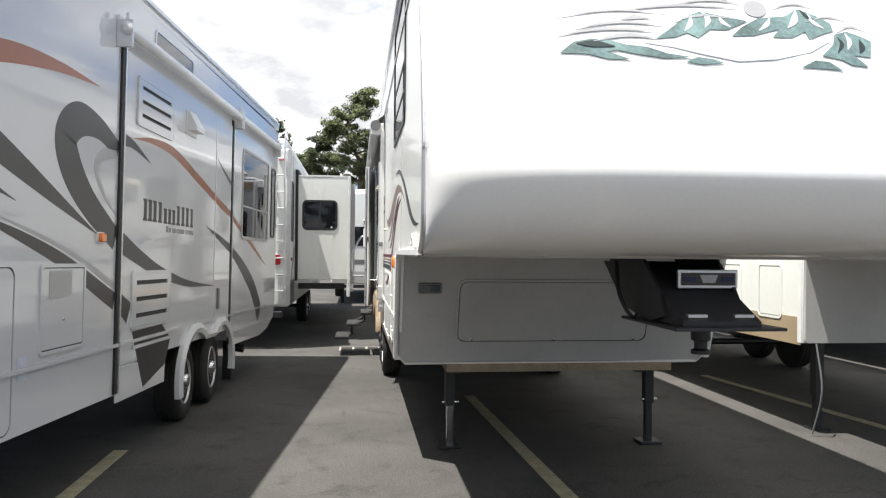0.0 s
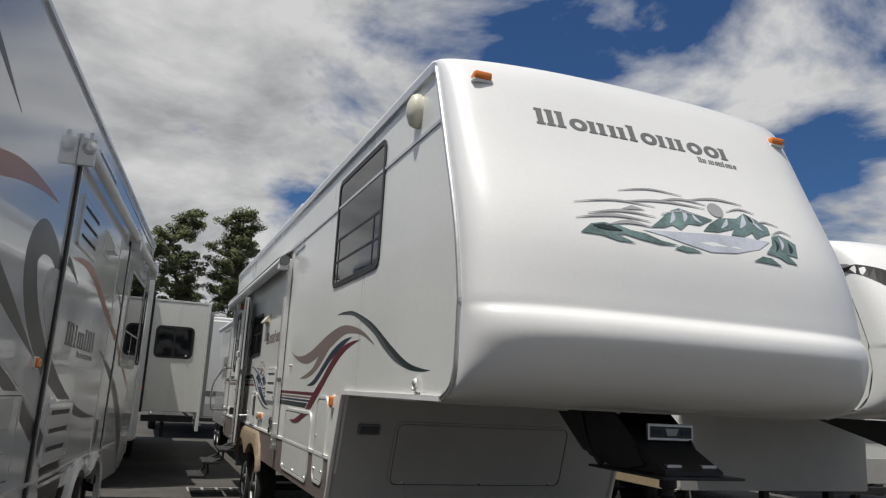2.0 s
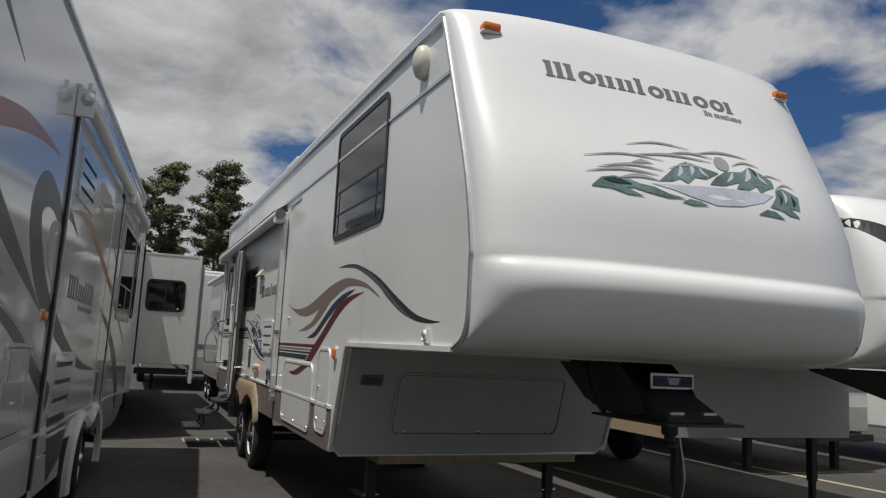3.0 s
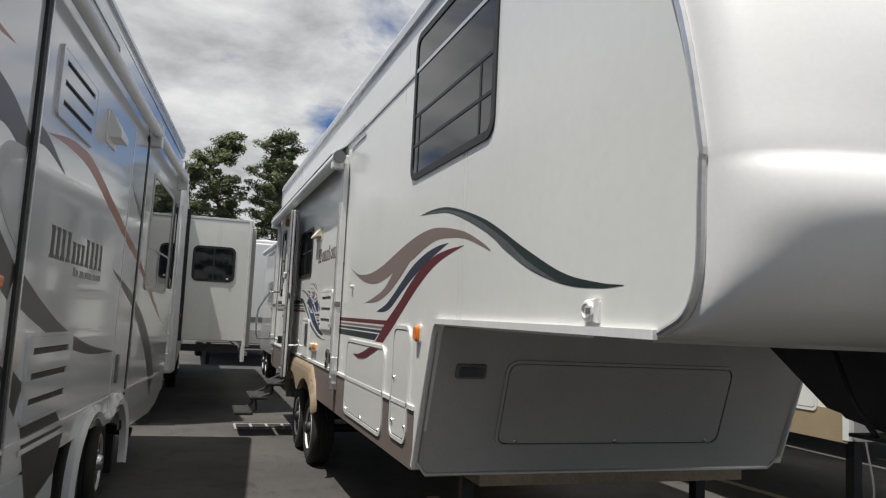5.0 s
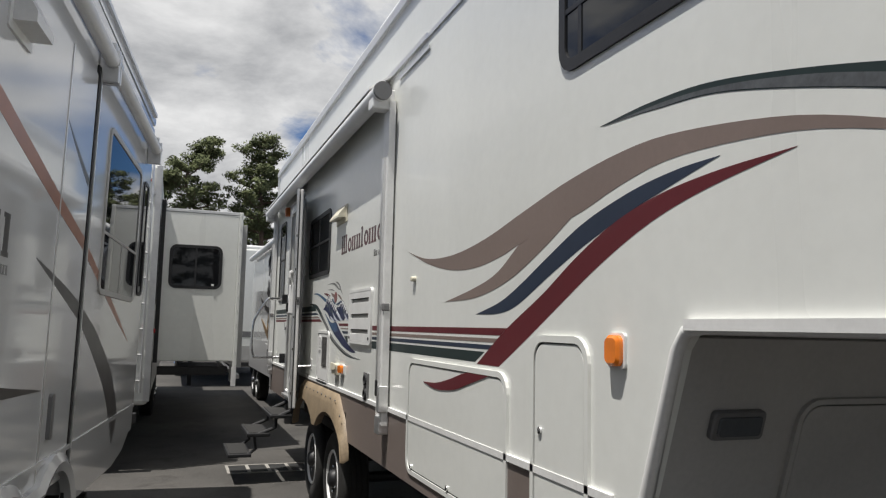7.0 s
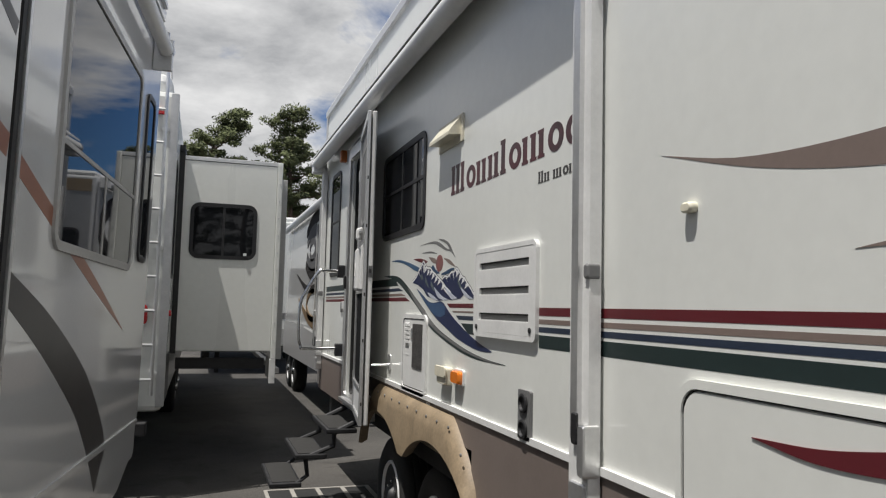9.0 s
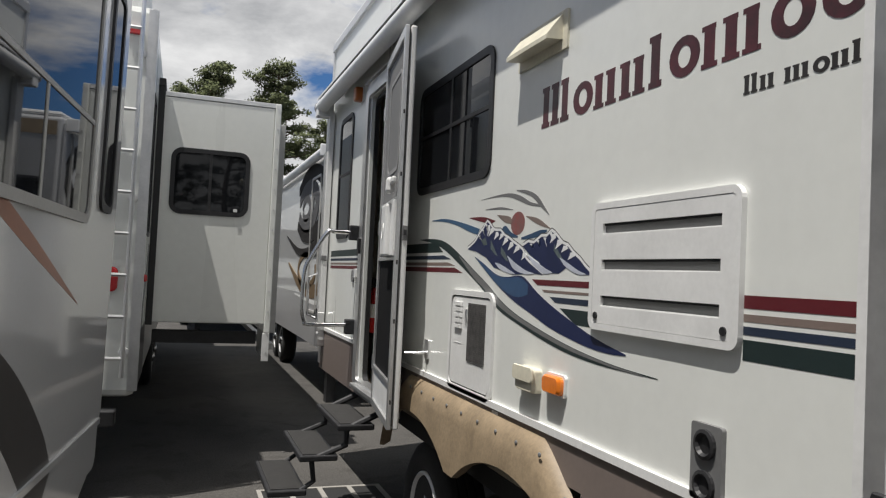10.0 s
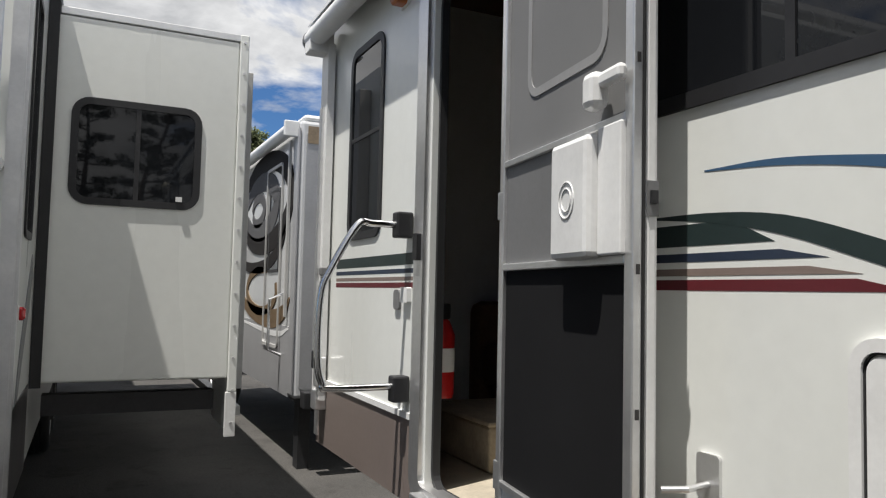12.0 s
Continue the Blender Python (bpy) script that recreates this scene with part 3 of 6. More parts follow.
part("corner_moulding", tube([(0.162, 4.9, 1.54), (0.162, 6.38, 1.54), (0.162, 6.44, 1.53), (0.162, 6.475, 1.485), (0.162, 6.73, 0.77)], 0.017, 10), WHITE, rv, smooth=True)
# landing legs
for x in (0.62, 2.27):
    leg = holder("landing_leg", rv)
    part("leg_tube", box(x - 0.038, x + 0.038, 7.08, 7.156, 0.33, 0.80, 0.006), STEEL, leg)
    part("inner_leg", box(x - 0.028, x + 0.028, 7.09, 7.146, 0.02, 0.34, 0.004), CHROME if x < 1 else STEEL, leg)
    part("foot", box(x - 0.09, x + 0.09, 7.03, 7.21, 0.0, 0.022, 0.006), STEEL, leg)
    part("pull_pin", tube([(x - 0.06, 7.1, 0.36), (x + 0.07, 7.1, 0.36)], 0.009), CHROME, leg)

# king-pin box
pin = holder("pin_box", rv, "black steel king-pin hitch box")
XC = 1.48
bm = bmesh.new()
for s in (-1, 1):
    prism(bm, [(4.80, 1.545), (5.27, 1.545), (5.16, 1.36), (5.0, 1.21), (4.70, 1.15), (4.50, 1.20), (4.6, 1.36)], XC + s * 0.19 - 0.008, XC + s * 0.19 + 0.008)
part("side_plate", bm, STEEL, pin, matrix=Matrix(((0, 0, 1, 0), (1, 0, 0, 0), (0, 1, 0, 0), (0, 0, 0, 1))))
part("top_plate", box(XC - 0.28, XC + 0.28, 4.75, 5.3, 1.52, 1.545), STEEL, pin)
part("nose_box", prism(bmesh.new(), [(4.9, 1.50), (5.4, 1.50), (5.1, 1.24), (4.72, 1.16), (4.34, 1.16), (4.34, 1.185), (4.66, 1.37)], XC - 0.182, XC + 0.182), STEEL, pin, matrix=Matrix(((0, 0, 1, 0), (1, 0, 0, 0), (0, 1, 0, 0), (0, 0, 0, 1))))
part("skid_plate", box(XC - 0.24, XC + 0.27, 4.28, 4.95, 1.14, 1.157, 0.004), STEEL, pin)
part("king_pin", lathe([(0.045, 0.98), (0.045, 1.0), (0.03, 1.01), (0.03, 1.05), (0.045, 1.06), (0.045, 1.12)], 20, "z"), STEEL, pin, matrix=Matrix.Translation((XC, 4.55, 0)))
plate = holder("maker_plate", rv)
part("plate_frame", box(XC - 0.09, XC + 0.21, 4.60, 4.62, 1.385, 1.475, 0.004), ALU, plate)
part("plate_face", box(XC - 0.075, XC + 0.195, 4.594, 4.599, 1.40, 1.46), D_CHAR, plate)
part("plate_mark", prism(bmesh.new(), [(XC + 0.03, 1.412), (XC + 0.09, 1.412), (XC + 0.105, 1.45), (XC + 0.015, 1.45)], 0, 0.004), D_SILVER, plate, matrix=face_south(4.594))
for s in (-1, 1):
    part("plate_mark", box(XC + 0.06 + s * 0.095 - 0.03, XC + 0.06 + s * 0.095 + 0.03, 4.590, 4.5935, 1.418, 1.442), D_BLUE, plate)
for k, x in enumerate((XC - 0.1, XC + 0.12)):
    part("sticker", box(x - 0.045, x + 0.045, 4.37, 4.41, 1.2045, 1.2205), ALU, pin)
part("cable", tube([(XC - 0.25, 5.0, 1.5), (XC - 0.27, 4.9, 1.3), (XC - 0.22, 4.85, 1.16), (XC - 0.15, 4.95, 1.2), (XC - 0.13, 5.05, 1.35)], 0.011, 8, 6), BLACK, pin)

# the box is shallow: press its height together under the floor
for ob in [c for c in pin.children]:
    for v in ob.data.vertices:
        v.co.z = 1.545 - (1.545 - v.co.z) * 0.82

# markers and drawing on the nose
for x in (0.345, 2.43):
    c = cap_front(x, 3.29, M_PROF, MX0, MX1)
    lm = holder("marker_lamp", rv)
    part("lamp_base", box(c.x - 0.058, c.x + 0.058, c.y - 0.05, c.y + 0.03, 3.242, 3.258, 0.004), WHITE, lm)
    part("lens", box(c.x - 0.052, c.x + 0.052, c.y - 0.058, c.y + 0.03, 3.258, 3.302, 0.012), AMBER, lm, smooth=True)


# lake and mountains
def nose_shape(outline, material, lift=0.003):
    """An outline in tenths of the picture's width and height, laid on the nose."""
    bm = prism(bmesh.new(), [(0.685 + x * 0.2115, 2.365 + (y + x * 0.15) * 0.1) for x, y in outline], 0, 0.0015)
    bmesh.ops.triangulate(bm, faces=[f for f in bm.faces if len(f.verts) > 4])
    part("decal", drape(bm, M_PROF, MX0, MX1, lift), material, rv)


def nose_line(pts, material, lift=0.004, n=6):
    bm = swoosh([(0.685 + x * 0.2115, 2.365 + (y + x * 0.15) * 0.1, s) for x, y, s in pts], 0.0015, n)
    part("decal", drape(bm, M_PROF, MX0, MX1, lift), material, rv)


nose_shape([(1.7, 0.33), (2.6, 0.35), (3.9, 0.4), (5.0, 0.33), (5.7, 0.2), (5.2, -0.32), (4.4, -0.62), (3.6, -0.66), (2.9, -0.3), (2.3, 0.06)], D_PALE, 0.002)
nose_shape([(0.0, 0.0), (0.3, 0.48), (0.65, 0.6), (1.05, 0.48), (1.35, 0.25), (1.75, 0.13), (2.15, -0.2), (2.65, -0.4), (2.1, -0.42), (1.55, -0.2), (1.15, 0.02), (0.95, -0.03), (1.4, -0.42), (0.95, -0.36), (0.55, -0.1)], D_TEAL)
nose_shape([(2.5, -0.6), (2.75, -0.4), (3.05, -0.5), (3.3, -0.7), (2.85, -0.75)], D_TEAL)
nose_shape([(1.95, 0.5), (2.25, 0.9), (2.55, 1.35), (2.8, 1.65), (3.05, 1.82), (3.3, 1.65), (3.6, 1.5), (4.0, 1.28), (3.5, 0.85), (3.15, 0.9), (2.85, 0.5), (2.65, 0.75), (2.35, 0.55)], D_TEAL)
nose_shape([(3.57, 0.55), (3.85, 1.0), (4.25, 1.42), (4.85, 1.5), (5.2, 1.88), (5.55, 1.55), (5.85, 1.1), (5.85, 0.72), (5.55, 0.55), (5.25, 0.3), (5.2, 0.7), (4.85, 0.4), (4.45, 0.45), (4.65, 0.85), (4.05, 0.55)], D_TEAL)
nose_shape([(5.42, -0.5), (5.75, 0.05), (5.85, 0.55), (6.15, 0.7), (6.45, 0.45), (6.67, 0.2), (6.52, -0.6), (6.15, -0.5), (6.43, -1.05), (6.05, -0.95), (5.85, -0.7)], D_TEAL)
nose_shape([(4.92, -1.0), (5.25, -0.7), (5.55, -0.78), (5.83, -1.2), (5.45, -1.1)], D_TEAL)
for pts in ([(2.8, 1.6, 0.004), (2.75, 1.2, 0.022), (2.6, 0.85, 0.004)], [(3.05, 1.8, 0.004), (3.15, 1.4, 0.026), (3.05, 1.0, 0.004)], [(3.4, 1.55, 0.004), (3.45, 1.25, 0.02), (3.6, 1.0, 0.004)], [(5.15, 1.8, 0.004), (5.05, 1.3, 0.03), (4.85, 0.9, 0.004)], [(5.4, 1.65, 0.004), (5.45, 1.2, 0.022), (5.65, 0.85, 0.004)], [(4.5, 1.4, 0.004), (4.4, 1.1, 0.02), (4.2, 0.8, 0.004)], [(6.1, 0.6, 0.004), (6.15, 0.2, 0.022), (6.05, -0.2, 0.004)]):
    nose_line(pts, D_PALE)
for pts in ([(5.25, 1.85, 0.003), (5.35, 1.5, 0.02), (5.5, 1.3, 0.003)], [(0.35, 0.4, 0.004), (0.7, 0.35, 0.03), (1.1, 0.2, 0.004)], [(5.9, 0.4, 0.003), (5.95, 0.05, 0.02), (5.8, -0.35, 0.003)], [(6.4, 0.3, 0.003), (6.4, -0.1, 0.03), (6.3, -0.4, 0.003)]):
    nose_line(pts, D_GREEN)
for a, b2, h, s in ((0.0, 2.3, 1.85, 0.010), (0.3, 2.2, 1.25, 0.014), (-0.05, 2.0, 0.95, 0.016), (1.35, 3.3, 2.75, 0.010), (1.2, 3.9, 2.05, 0.014), (3.4, 5.3, 2.55, 0.014), (4.6, 5.6, 2.05, 0.010), (5.3, 6.3, 1.35, 0.008), (5.9, 6.65, 0.85, 0.008), (0.7, 2.0, 0.62, 0.02), (2.4, 4.0, 2.3, 0.012), (2.4, 3.7, 1.5, 0.012)):
    nose_line([(a, h - 0.15, 0.002), ((a + b2) / 2, h + 0.1, s), (b2, h - 0.1, 0.002)], D_SILVER)
nose_shape([(1.25, 1.45), (1.6, 1.72), (1.95, 1.5)], D_SILVER)
nose_shape([(4.25 + 0.25 * math.cos(radians(a)), 1.92 + 0.44 * math.sin(radians(a))) for a in range(0, 360, 20)], D_SILVER)


def nose_blocks(x0, x1, z0, h, signs, material):
    sign_blocks(rv, x0, x1, z0, h, signs, 0.001, lambda bm: drape(bm, M_PROF, MX0, MX1, 0.002), material)


nose_blocks(0.615, 1.90, 3.008, 0.108, "3O22TO12OO1", D_GREY)
nose_blocks(1.635, 1.92, 2.955, 0.034, "22 3O2TO2O", D_GREY)

# west wall: windows and fittings
window(rv, MW, 5.76, 7.06, 2.355, 3.25, 0.09, bars=(2.563, 2.745), mullions=((5.95, 2.38, 2.75), (6.93, 2.38, 2.75)), t=0.04, label="dark tinted bedroom window")
kw = holder("window", rv, "dark tinted kitchen window")
part("window_frame", ring(10.83, 11.78, 1.94, 2.48, 0.035, -0.03, 0.008, 0.07), BLACK, kw, matrix=MW)
part("pane", slab(10.85, 11.76, 1.96, 2.46, -0.006, 0.002, 0.05), GLASS, kw, matrix=MW)
part("cross_bar", slab(10.86, 11.75, 2.217, 2.235, 0.001, 0.007, 0, 0.002), BLACK, kw, matrix=MW)
part("mullion", slab(11.30, 11.322, 1.97, 2.45, 0.001, 0.006, 0, 0.002), BLACK, kw, matrix=MW)
window(rv, MW, 13.38, 13.83, 1.78, 2.70, 0.08, bars=(2.26,), t=0.035, label="narrow dark tinted window")
fl = holder("flood_lamp", rv, "yellowed round porch lamp")
part("lens", lathe([(0.085, 0.0), (0.085, 0.03), (0.075, 0.055), (0.04, 0.075), (0.01, 0.08)], 24, "z"), OLDWHITE, fl, matrix=MW @ Matrix.Translation((5.135, 3.205, 0)) @ Matrix.Diagonal((0.8, 1.25, 1, 1)), smooth=True)
lamp(rv, MW, 6.725, 1.475, 0.07, 0.085, AMBER)
lamp(rv, MW, 10.225, 1.218, 0.115, 0.058, AMBER)
ot = holder("outlet_box", rv)
part("outlet_body", slab(10.33, 10.47, 1.17, 1.25, 0, 0.034, 0.012, 0.01), OLDWHITE, ot, matrix=MW)
part("outlet_lid", slab(10.325, 10.475, 1.205, 1.255, 0.034, 0.042, 0.012, 0.004), OLDWHITE, ot, matrix=MW)
# white latch fitting low on the gooseneck
lt = holder("cable_inlet", rv)
part("base_plate", slab(4.842, 4.925, 1.574, 1.644, 0, 0.010, 0.012, 0.003), WHITE, lt, matrix=MW)
part("flange", lathe([(0.033, 0.0), (0.033, 0.008), (0.028, 0.014), (0.022, 0.015), (0.020, 0.008)], 28, "z"), WHITE, lt, matrix=MW @ Matrix.Translation((4.900, 1.608, 0.008)), smooth=True)
part("hinge_rib", slab(4.844, 4.854, 1.572, 1.646, 0, 0.020, 0, 0.003), WHITE, lt, matrix=MW)
for v in (1.580, 1.638):
    part("screw", lathe([(0.005, 0.01), (0.005, 0.014)], 8, "z"), STEEL, lt, matrix=MW @ Matrix.Translation((4.858, v, 0)))
part("inlet_lid", slab(4.854, 4.905, 1.592, 1.624, 0.010, 0.022, 0.008, 0.003), WHITE, lt, matrix=MW)
part("inlet_recess", slab(4.867, 4.896, 1.599, 1.617, 0.0222, 0.0232), D_GREY, lt, matrix=MW)
# fan hood
fan = holder("vent_hood", rv, "yellowed range-hood vent")
part("hood_plate", slab(10.24, 10.60, 2.29, 2.42, 0, 0.008, 0.006), OLDWHITE, fan, matrix=MW)
hood = prism(bmesh.new(), [(2.42, 0.0), (2.41, 0.010), (2.335, 0.066), (2.32, 0.066), (2.325, 0.0)], 10.27, 10.58)
part("hood_flap", hood, OLDWHITE, fan, matrix=MW @ Matrix(((0, 0, 1, 0), (1, 0, 0, 0), (0, 1, 0, 0), (0, 0, 0, 1))))
# the grey slot backing carries the shade of the recesses as colour
louvred(rv, MW, 9.425, 10.035, 1.41, 1.77, 3, WHITE, "fridge_vent", "white louvred refrigerator vent door", slot_mat=mat("grey_slot_shade", (0.26, 0.26, 0.255), 0.6))
for y in (9.47, 9.995):
    part("lock", lathe([(0.010, 0), (0.010, 0.018)], 12, "z"), BLACK, rv, matrix=MW @ Matrix.Translation((y, 1.45, 0)))
wh = hatch(rv, MW, 10.725, 11.20, 1.065, 1.485, WHITE, "water_heater_door", 0.05)
part("grille", slab(10.798, 10.975, 1.20, 1.435, 0.009, 0.011), mat("dark_grille", (0.05, 0.047, 0.045), 0.6), wh, "dark perforated metal grille", matrix=MW)
WIRE = mat("dull_grille_wire", (0.15, 0.145, 0.142), 0.5, metal=0.3, var=0.25, scale=20)
for i in range(29):
    part("grille_wire", slab(10.798, 10.975, 1.2015 + i * 0.0081, 1.2042 + i * 0.0081, 0.011, 0.0125), WIRE, wh, matrix=MW)
for i in range(23):
    part("grille_wire", slab(10.799 + i * 0.0079, 10.8017 + i * 0.0079, 1.20, 1.435, 0.0112, 0.0135), WIRE, wh, matrix=MW)
for i in range(5):
    part("louvre", slab(11.045, 11.13, 1.325 + i * 0.0235, 1.342 + i * 0.0235, 0.009, 0.018, 0, 0.006), WHITE, wh, matrix=MW)
part("latch_ring", tube([(0.148, 11.0 + 0.008 * math.cos(a), 1.375 + 0.028 * math.sin(a)) for a in (k * math.pi / 8 for k in range(17))], 0.0022, 6), ALU, wh)
part("latch_post", slab(10.99, 11.012, 1.405, 1.412, 0.009, 0.018), WHITE, wh, matrix=MW)
part("drip_slot", slab(11.045, 11.125, 1.262, 1.2645, 0.009, 0.0105), WHITE, wh, matrix=MW)
part("sticker", slab(10.655, 10.71, 1.012, 1.05, 0.004, 0.0052), WHITE, rv, "small white sticker", matrix=MW)
cg = holder("furnace_vent", rv)
part("vent_plate", slab(9.465, 9.567, 1.068, 1.24, 0, 0.012, 0.008), D_GREY, cg, matrix=MW)
for v in (1.105, 1.195):
    part("outlet", lathe([(0.034, 0.012), (0.034, 0.02), (0.026, 0.022), (0.02, 0.014)], 16, "z"), STEEL, cg, matrix=MW @ Matrix.Translation((9.516, v, 0)))
part("knob", slab(8.565, 8.61, 1.762, 1.788, 0, 0.022, 0.012, 0.006), OLDWHITE, rv, matrix=MW, smooth=True)
hatch(rv, MW, 7.43, 8.64, 0.80, 1.37, GEL, "baggage_door", 0.08, locks=((7.5, 0.84), (8.03, 0.84), (8.55, 0.84)))
hatch(rv, MW, 6.87, 7.24, 0.85, 1.51, GEL, "baggage_door", 0.08, locks=((6.9, 0.95), (7.17, 1.2), (7.17, 0.95)))

# skirt and trim
for a, b in ((6.75, 10.05), (12.06, 12.11), (12.98, 14.262)):
    part("skirt", slab(a, b, 0.745, 1.06, 0, 0.004), BROWN, rv, "brown lower skirt", matrix=MW)
    part("trim_strip", slab(a, b, 1.058, 1.082, 0, 0.012, 0, 0.004), WHITE, rv, matrix=MW)
part("skirt", slab(10.05, 12.06, 0.93, 1.06, 0, 0.004), BROWN, rv, matrix=MW)
part("trim_strip", slab(10.05, 12.06, 1.058, 1.082, 0, 0.012, 0, 0.004), WHITE, rv, matrix=MW)
part("skirt", box(MX0, MX1, 14.262, 14.268, 0.745, 1.06), BROWN, rv)

# tan fender flare over the tandem wheels
def flare(y0, y1, ztop, zbot):
    """A double-arched fender skirt with a rolled outer lip."""
    bm = bmesh.new()
    n = 44
    top, rim, low = [], [], []
    for i in range(n + 1):
        f = i / n
        y = y0 + (y1 - y0) * f
        e = min(f, 1 - f) * 2
        zt = zbot + (ztop - zbot) * min(1, (e * 3.2) ** 0.6) if e < 0.32 else ztop
        g = abs(math.sin(f * 2 * math.pi)) ** 0.55
        zl = zbot - 0.02 + (ztop - 0.125 - zbot) * g
        zl = max(zl, 0.73 - 0.14 * max(0.0, 0.2 - e) / 0.2)
        zl = min(zl, zt - 0.05)
        a = [bm.verts.new((0.16 - w, y, z)) for w, z in ((0.0, zt + 0.012), (0.02, zt), (0.042, zt - 0.03), (0.055, max(zl + 0.02, zt - 0.08)), (0.06, zl + 0.004), (0.035, zl), (0.0, zl + 0.02))]
        top.append(a)
    for r0, r1 in zip(top, top[1:]):
        for k in range(6):
            bm.faces.new((r0[k], r0[k + 1], r1[k + 1], r1[k]))
    bm.faces.new(top[0]); bm.faces.new(top[-1])
    return bm


ff = holder("fender", rv, "faded tan plastic wheel-arch fender with rivets")
part("fender_skirt", flare(9.95, 12.06, 1.03, 0.66), TAN, ff, smooth=True)
for i in range(12):
    y = 10.07 + i * 0.17
    part("rivet", lathe([(0.008, 0), (0.008, 0.004), (0.004, 0.006)], 10, "z"), D_GREY, ff, matrix=MW @ Matrix.Translation((y, 0.998 if 0 < i < 11 else 0.91, 0.043)))
for y in (10.72, 11.62):
    wheel(rv, 0.215, y, 0.36, -1)
    wheel(rv, MX1 - 0.075, y, 0.36, 1)
part("wheel_well", box(0.24, 0.55, 10.07, 12.04, 0.93, 0.96), UNDER, rv)
part("chassis_rail", box(0.62, 0.70, 7.0, 14.1, 0.60, 0.72), STEEL, rv)
part("chassis_rail", box(2.12, 2.20, 7.0, 14.1, 0.60, 0.72), STEEL, rv)
for y in (10.72, 11.62):
    part("axle", tube([(0.3, y, 0.36), (MX1 - 0.14, y, 0.36)], 0.04), STEEL, rv)

# rolled awning
aw = holder("awning", rv, "rolled white patio awning on two arms")
part("roller", tube([(0.055, 8.96, 2.87), (0.055, 14.24, 2.87)], 0.052, 16), WHITE, aw, smooth=True)
part("fabric_flap", prism(bmesh.new(), [(3.02, 0.0), (3.02, 0.012), (2.93, 0.15), (2.915, 0.15)], 9.1, 14.16), WHITE, aw, matrix=MW @ Matrix(((0, 0, 1, 0), (1, 0, 0, 0), (0, 1, 0, 0), (0, 0, 0, 1))))
part("awning_rail", slab(8.45, 14.24, 3.01, 3.04, 0, 0.014, 0, 0.004), ALU, aw, matrix=MW)
for y in (8.96, 14.22):
    part("end_cap", lathe([(0.053, -0.02), (0.055, 0), (0.045, 0.014), (0.015, 0.02)], 18), D_GREY, aw, matrix=Matrix.Translation((0.055, y, 2.87)) @ pose(0, 0, 0, 0, 0, 90))
for y in (9.0, 14.10):
    part("outer_arm", slab(y - 0.01, y + 0.105, 0.98, 2.83, 0.012, 0.05, 0, 0.006), WHITE, aw, matrix=MW)
    part("inner_arm", slab(y + 0.03, y + 0.07, 1.15, 2.5, 0.05, 0.066, 0, 0.004), ALU, aw, matrix=MW)
    part("arm_bracket", slab(y - 0.016, y + 0.02, 1.05, 1.20, 0.02, 0.07, 0.008, 0.006), ALU, aw, matrix=MW)
    part("arm_bracket", slab(y - 0.016, y + 0.012, 1.615, 1.66, 0.02, 0.06, 0.008, 0.006), D_GREY, aw, matrix=MW)
    part("arm_latch", slab(y + 0.02, y + 0.05, 1.14, 1.23, 0.066, 0.074, 0.006, 0.003), BLACK, aw, matrix=MW)
    part("arm_foot", slab(y, y + 0.09, 0.93, 1.03, 0.0, 0.06, 0.01, 0.004), ALU, aw, matrix=MW)
    part("arm_head", slab(y + 0.0, y + 0.1, 2.78, 2.9, 0.02, 0.15, 0.01, 0.006), WHITE, aw, matrix=MW)
# narrow aluminium slot moulding ahead of the awning
part("trim_strip", prism(bmesh.new(), [(8.42, 2.945), (8.95, 2.945), (8.95, 2.965), (8.42, 2.965)], 0, 0.01), ALU, rv, matrix=MW)


# long swooshes on the gooseneck, each between an upper and a lower edge
def band(up, lo, w, material, label="", k=44):
    """A painted band between two smooth edges that meet at its tips."""
    edges = []
    for e in (up, lo):
        q = np.array(spline([(*p, 0.0) for p in e], 10))[:, :2]
        f = np.r_[0, np.cumsum(np.hypot(*np.diff(q, axis=0).T))]
        f /= f[-1]
        g = np.linspace(0, 1, k)
        edges.append(np.c_[np.interp(g, f, q[:, 0]), np.interp(g, f, q[:, 1])])
    bm = bmesh.new()
    rows = [[bm.verts.new((*p, z)) for p, z in ((a, 0.0), (a, w), (b, w), (b, 0.0))] for a, b in zip(*edges)]
    for r0, r1 in zip(rows, rows[1:]):
        for c in range(4):
            d = (c + 1) % 4
            bm.faces.new((r0[c], r0[d], r1[d], r1[c]))
    bmesh.ops.remove_doubles(bm, verts=bm.verts, dist=1e-5)
    return part("decal", bm, material, rv, label, matrix=MW)


band([(6.82, 2.131), (6.55, 2.134), (6.27, 2.106), (5.82, 1.996), (5.41, 1.842), (5.1, 1.736), (4.86, 1.695), (4.72, 1.684)],
     [(6.82, 2.131), (6.55, 2.109), (6.27, 2.074), (5.82, 1.943), (5.41, 1.774), (5.1, 1.697), (4.86, 1.677), (4.72, 1.682)], 0.0008, D_GREEN, "dark green swoosh fading to grey")
band([(6.80, 2.129), (6.41, 2.112), (6.09, 2.054), (5.82, 1.973), (5.6, 1.889), (5.41, 1.802), (5.24, 1.742), (5.12, 1.704)],
     [(6.80, 2.128), (6.55, 2.111), (6.27, 2.077), (5.82, 1.946), (5.6, 1.849), (5.41, 1.777), (5.24, 1.728), (5.12, 1.702)], 0.0012, D_SHADE)
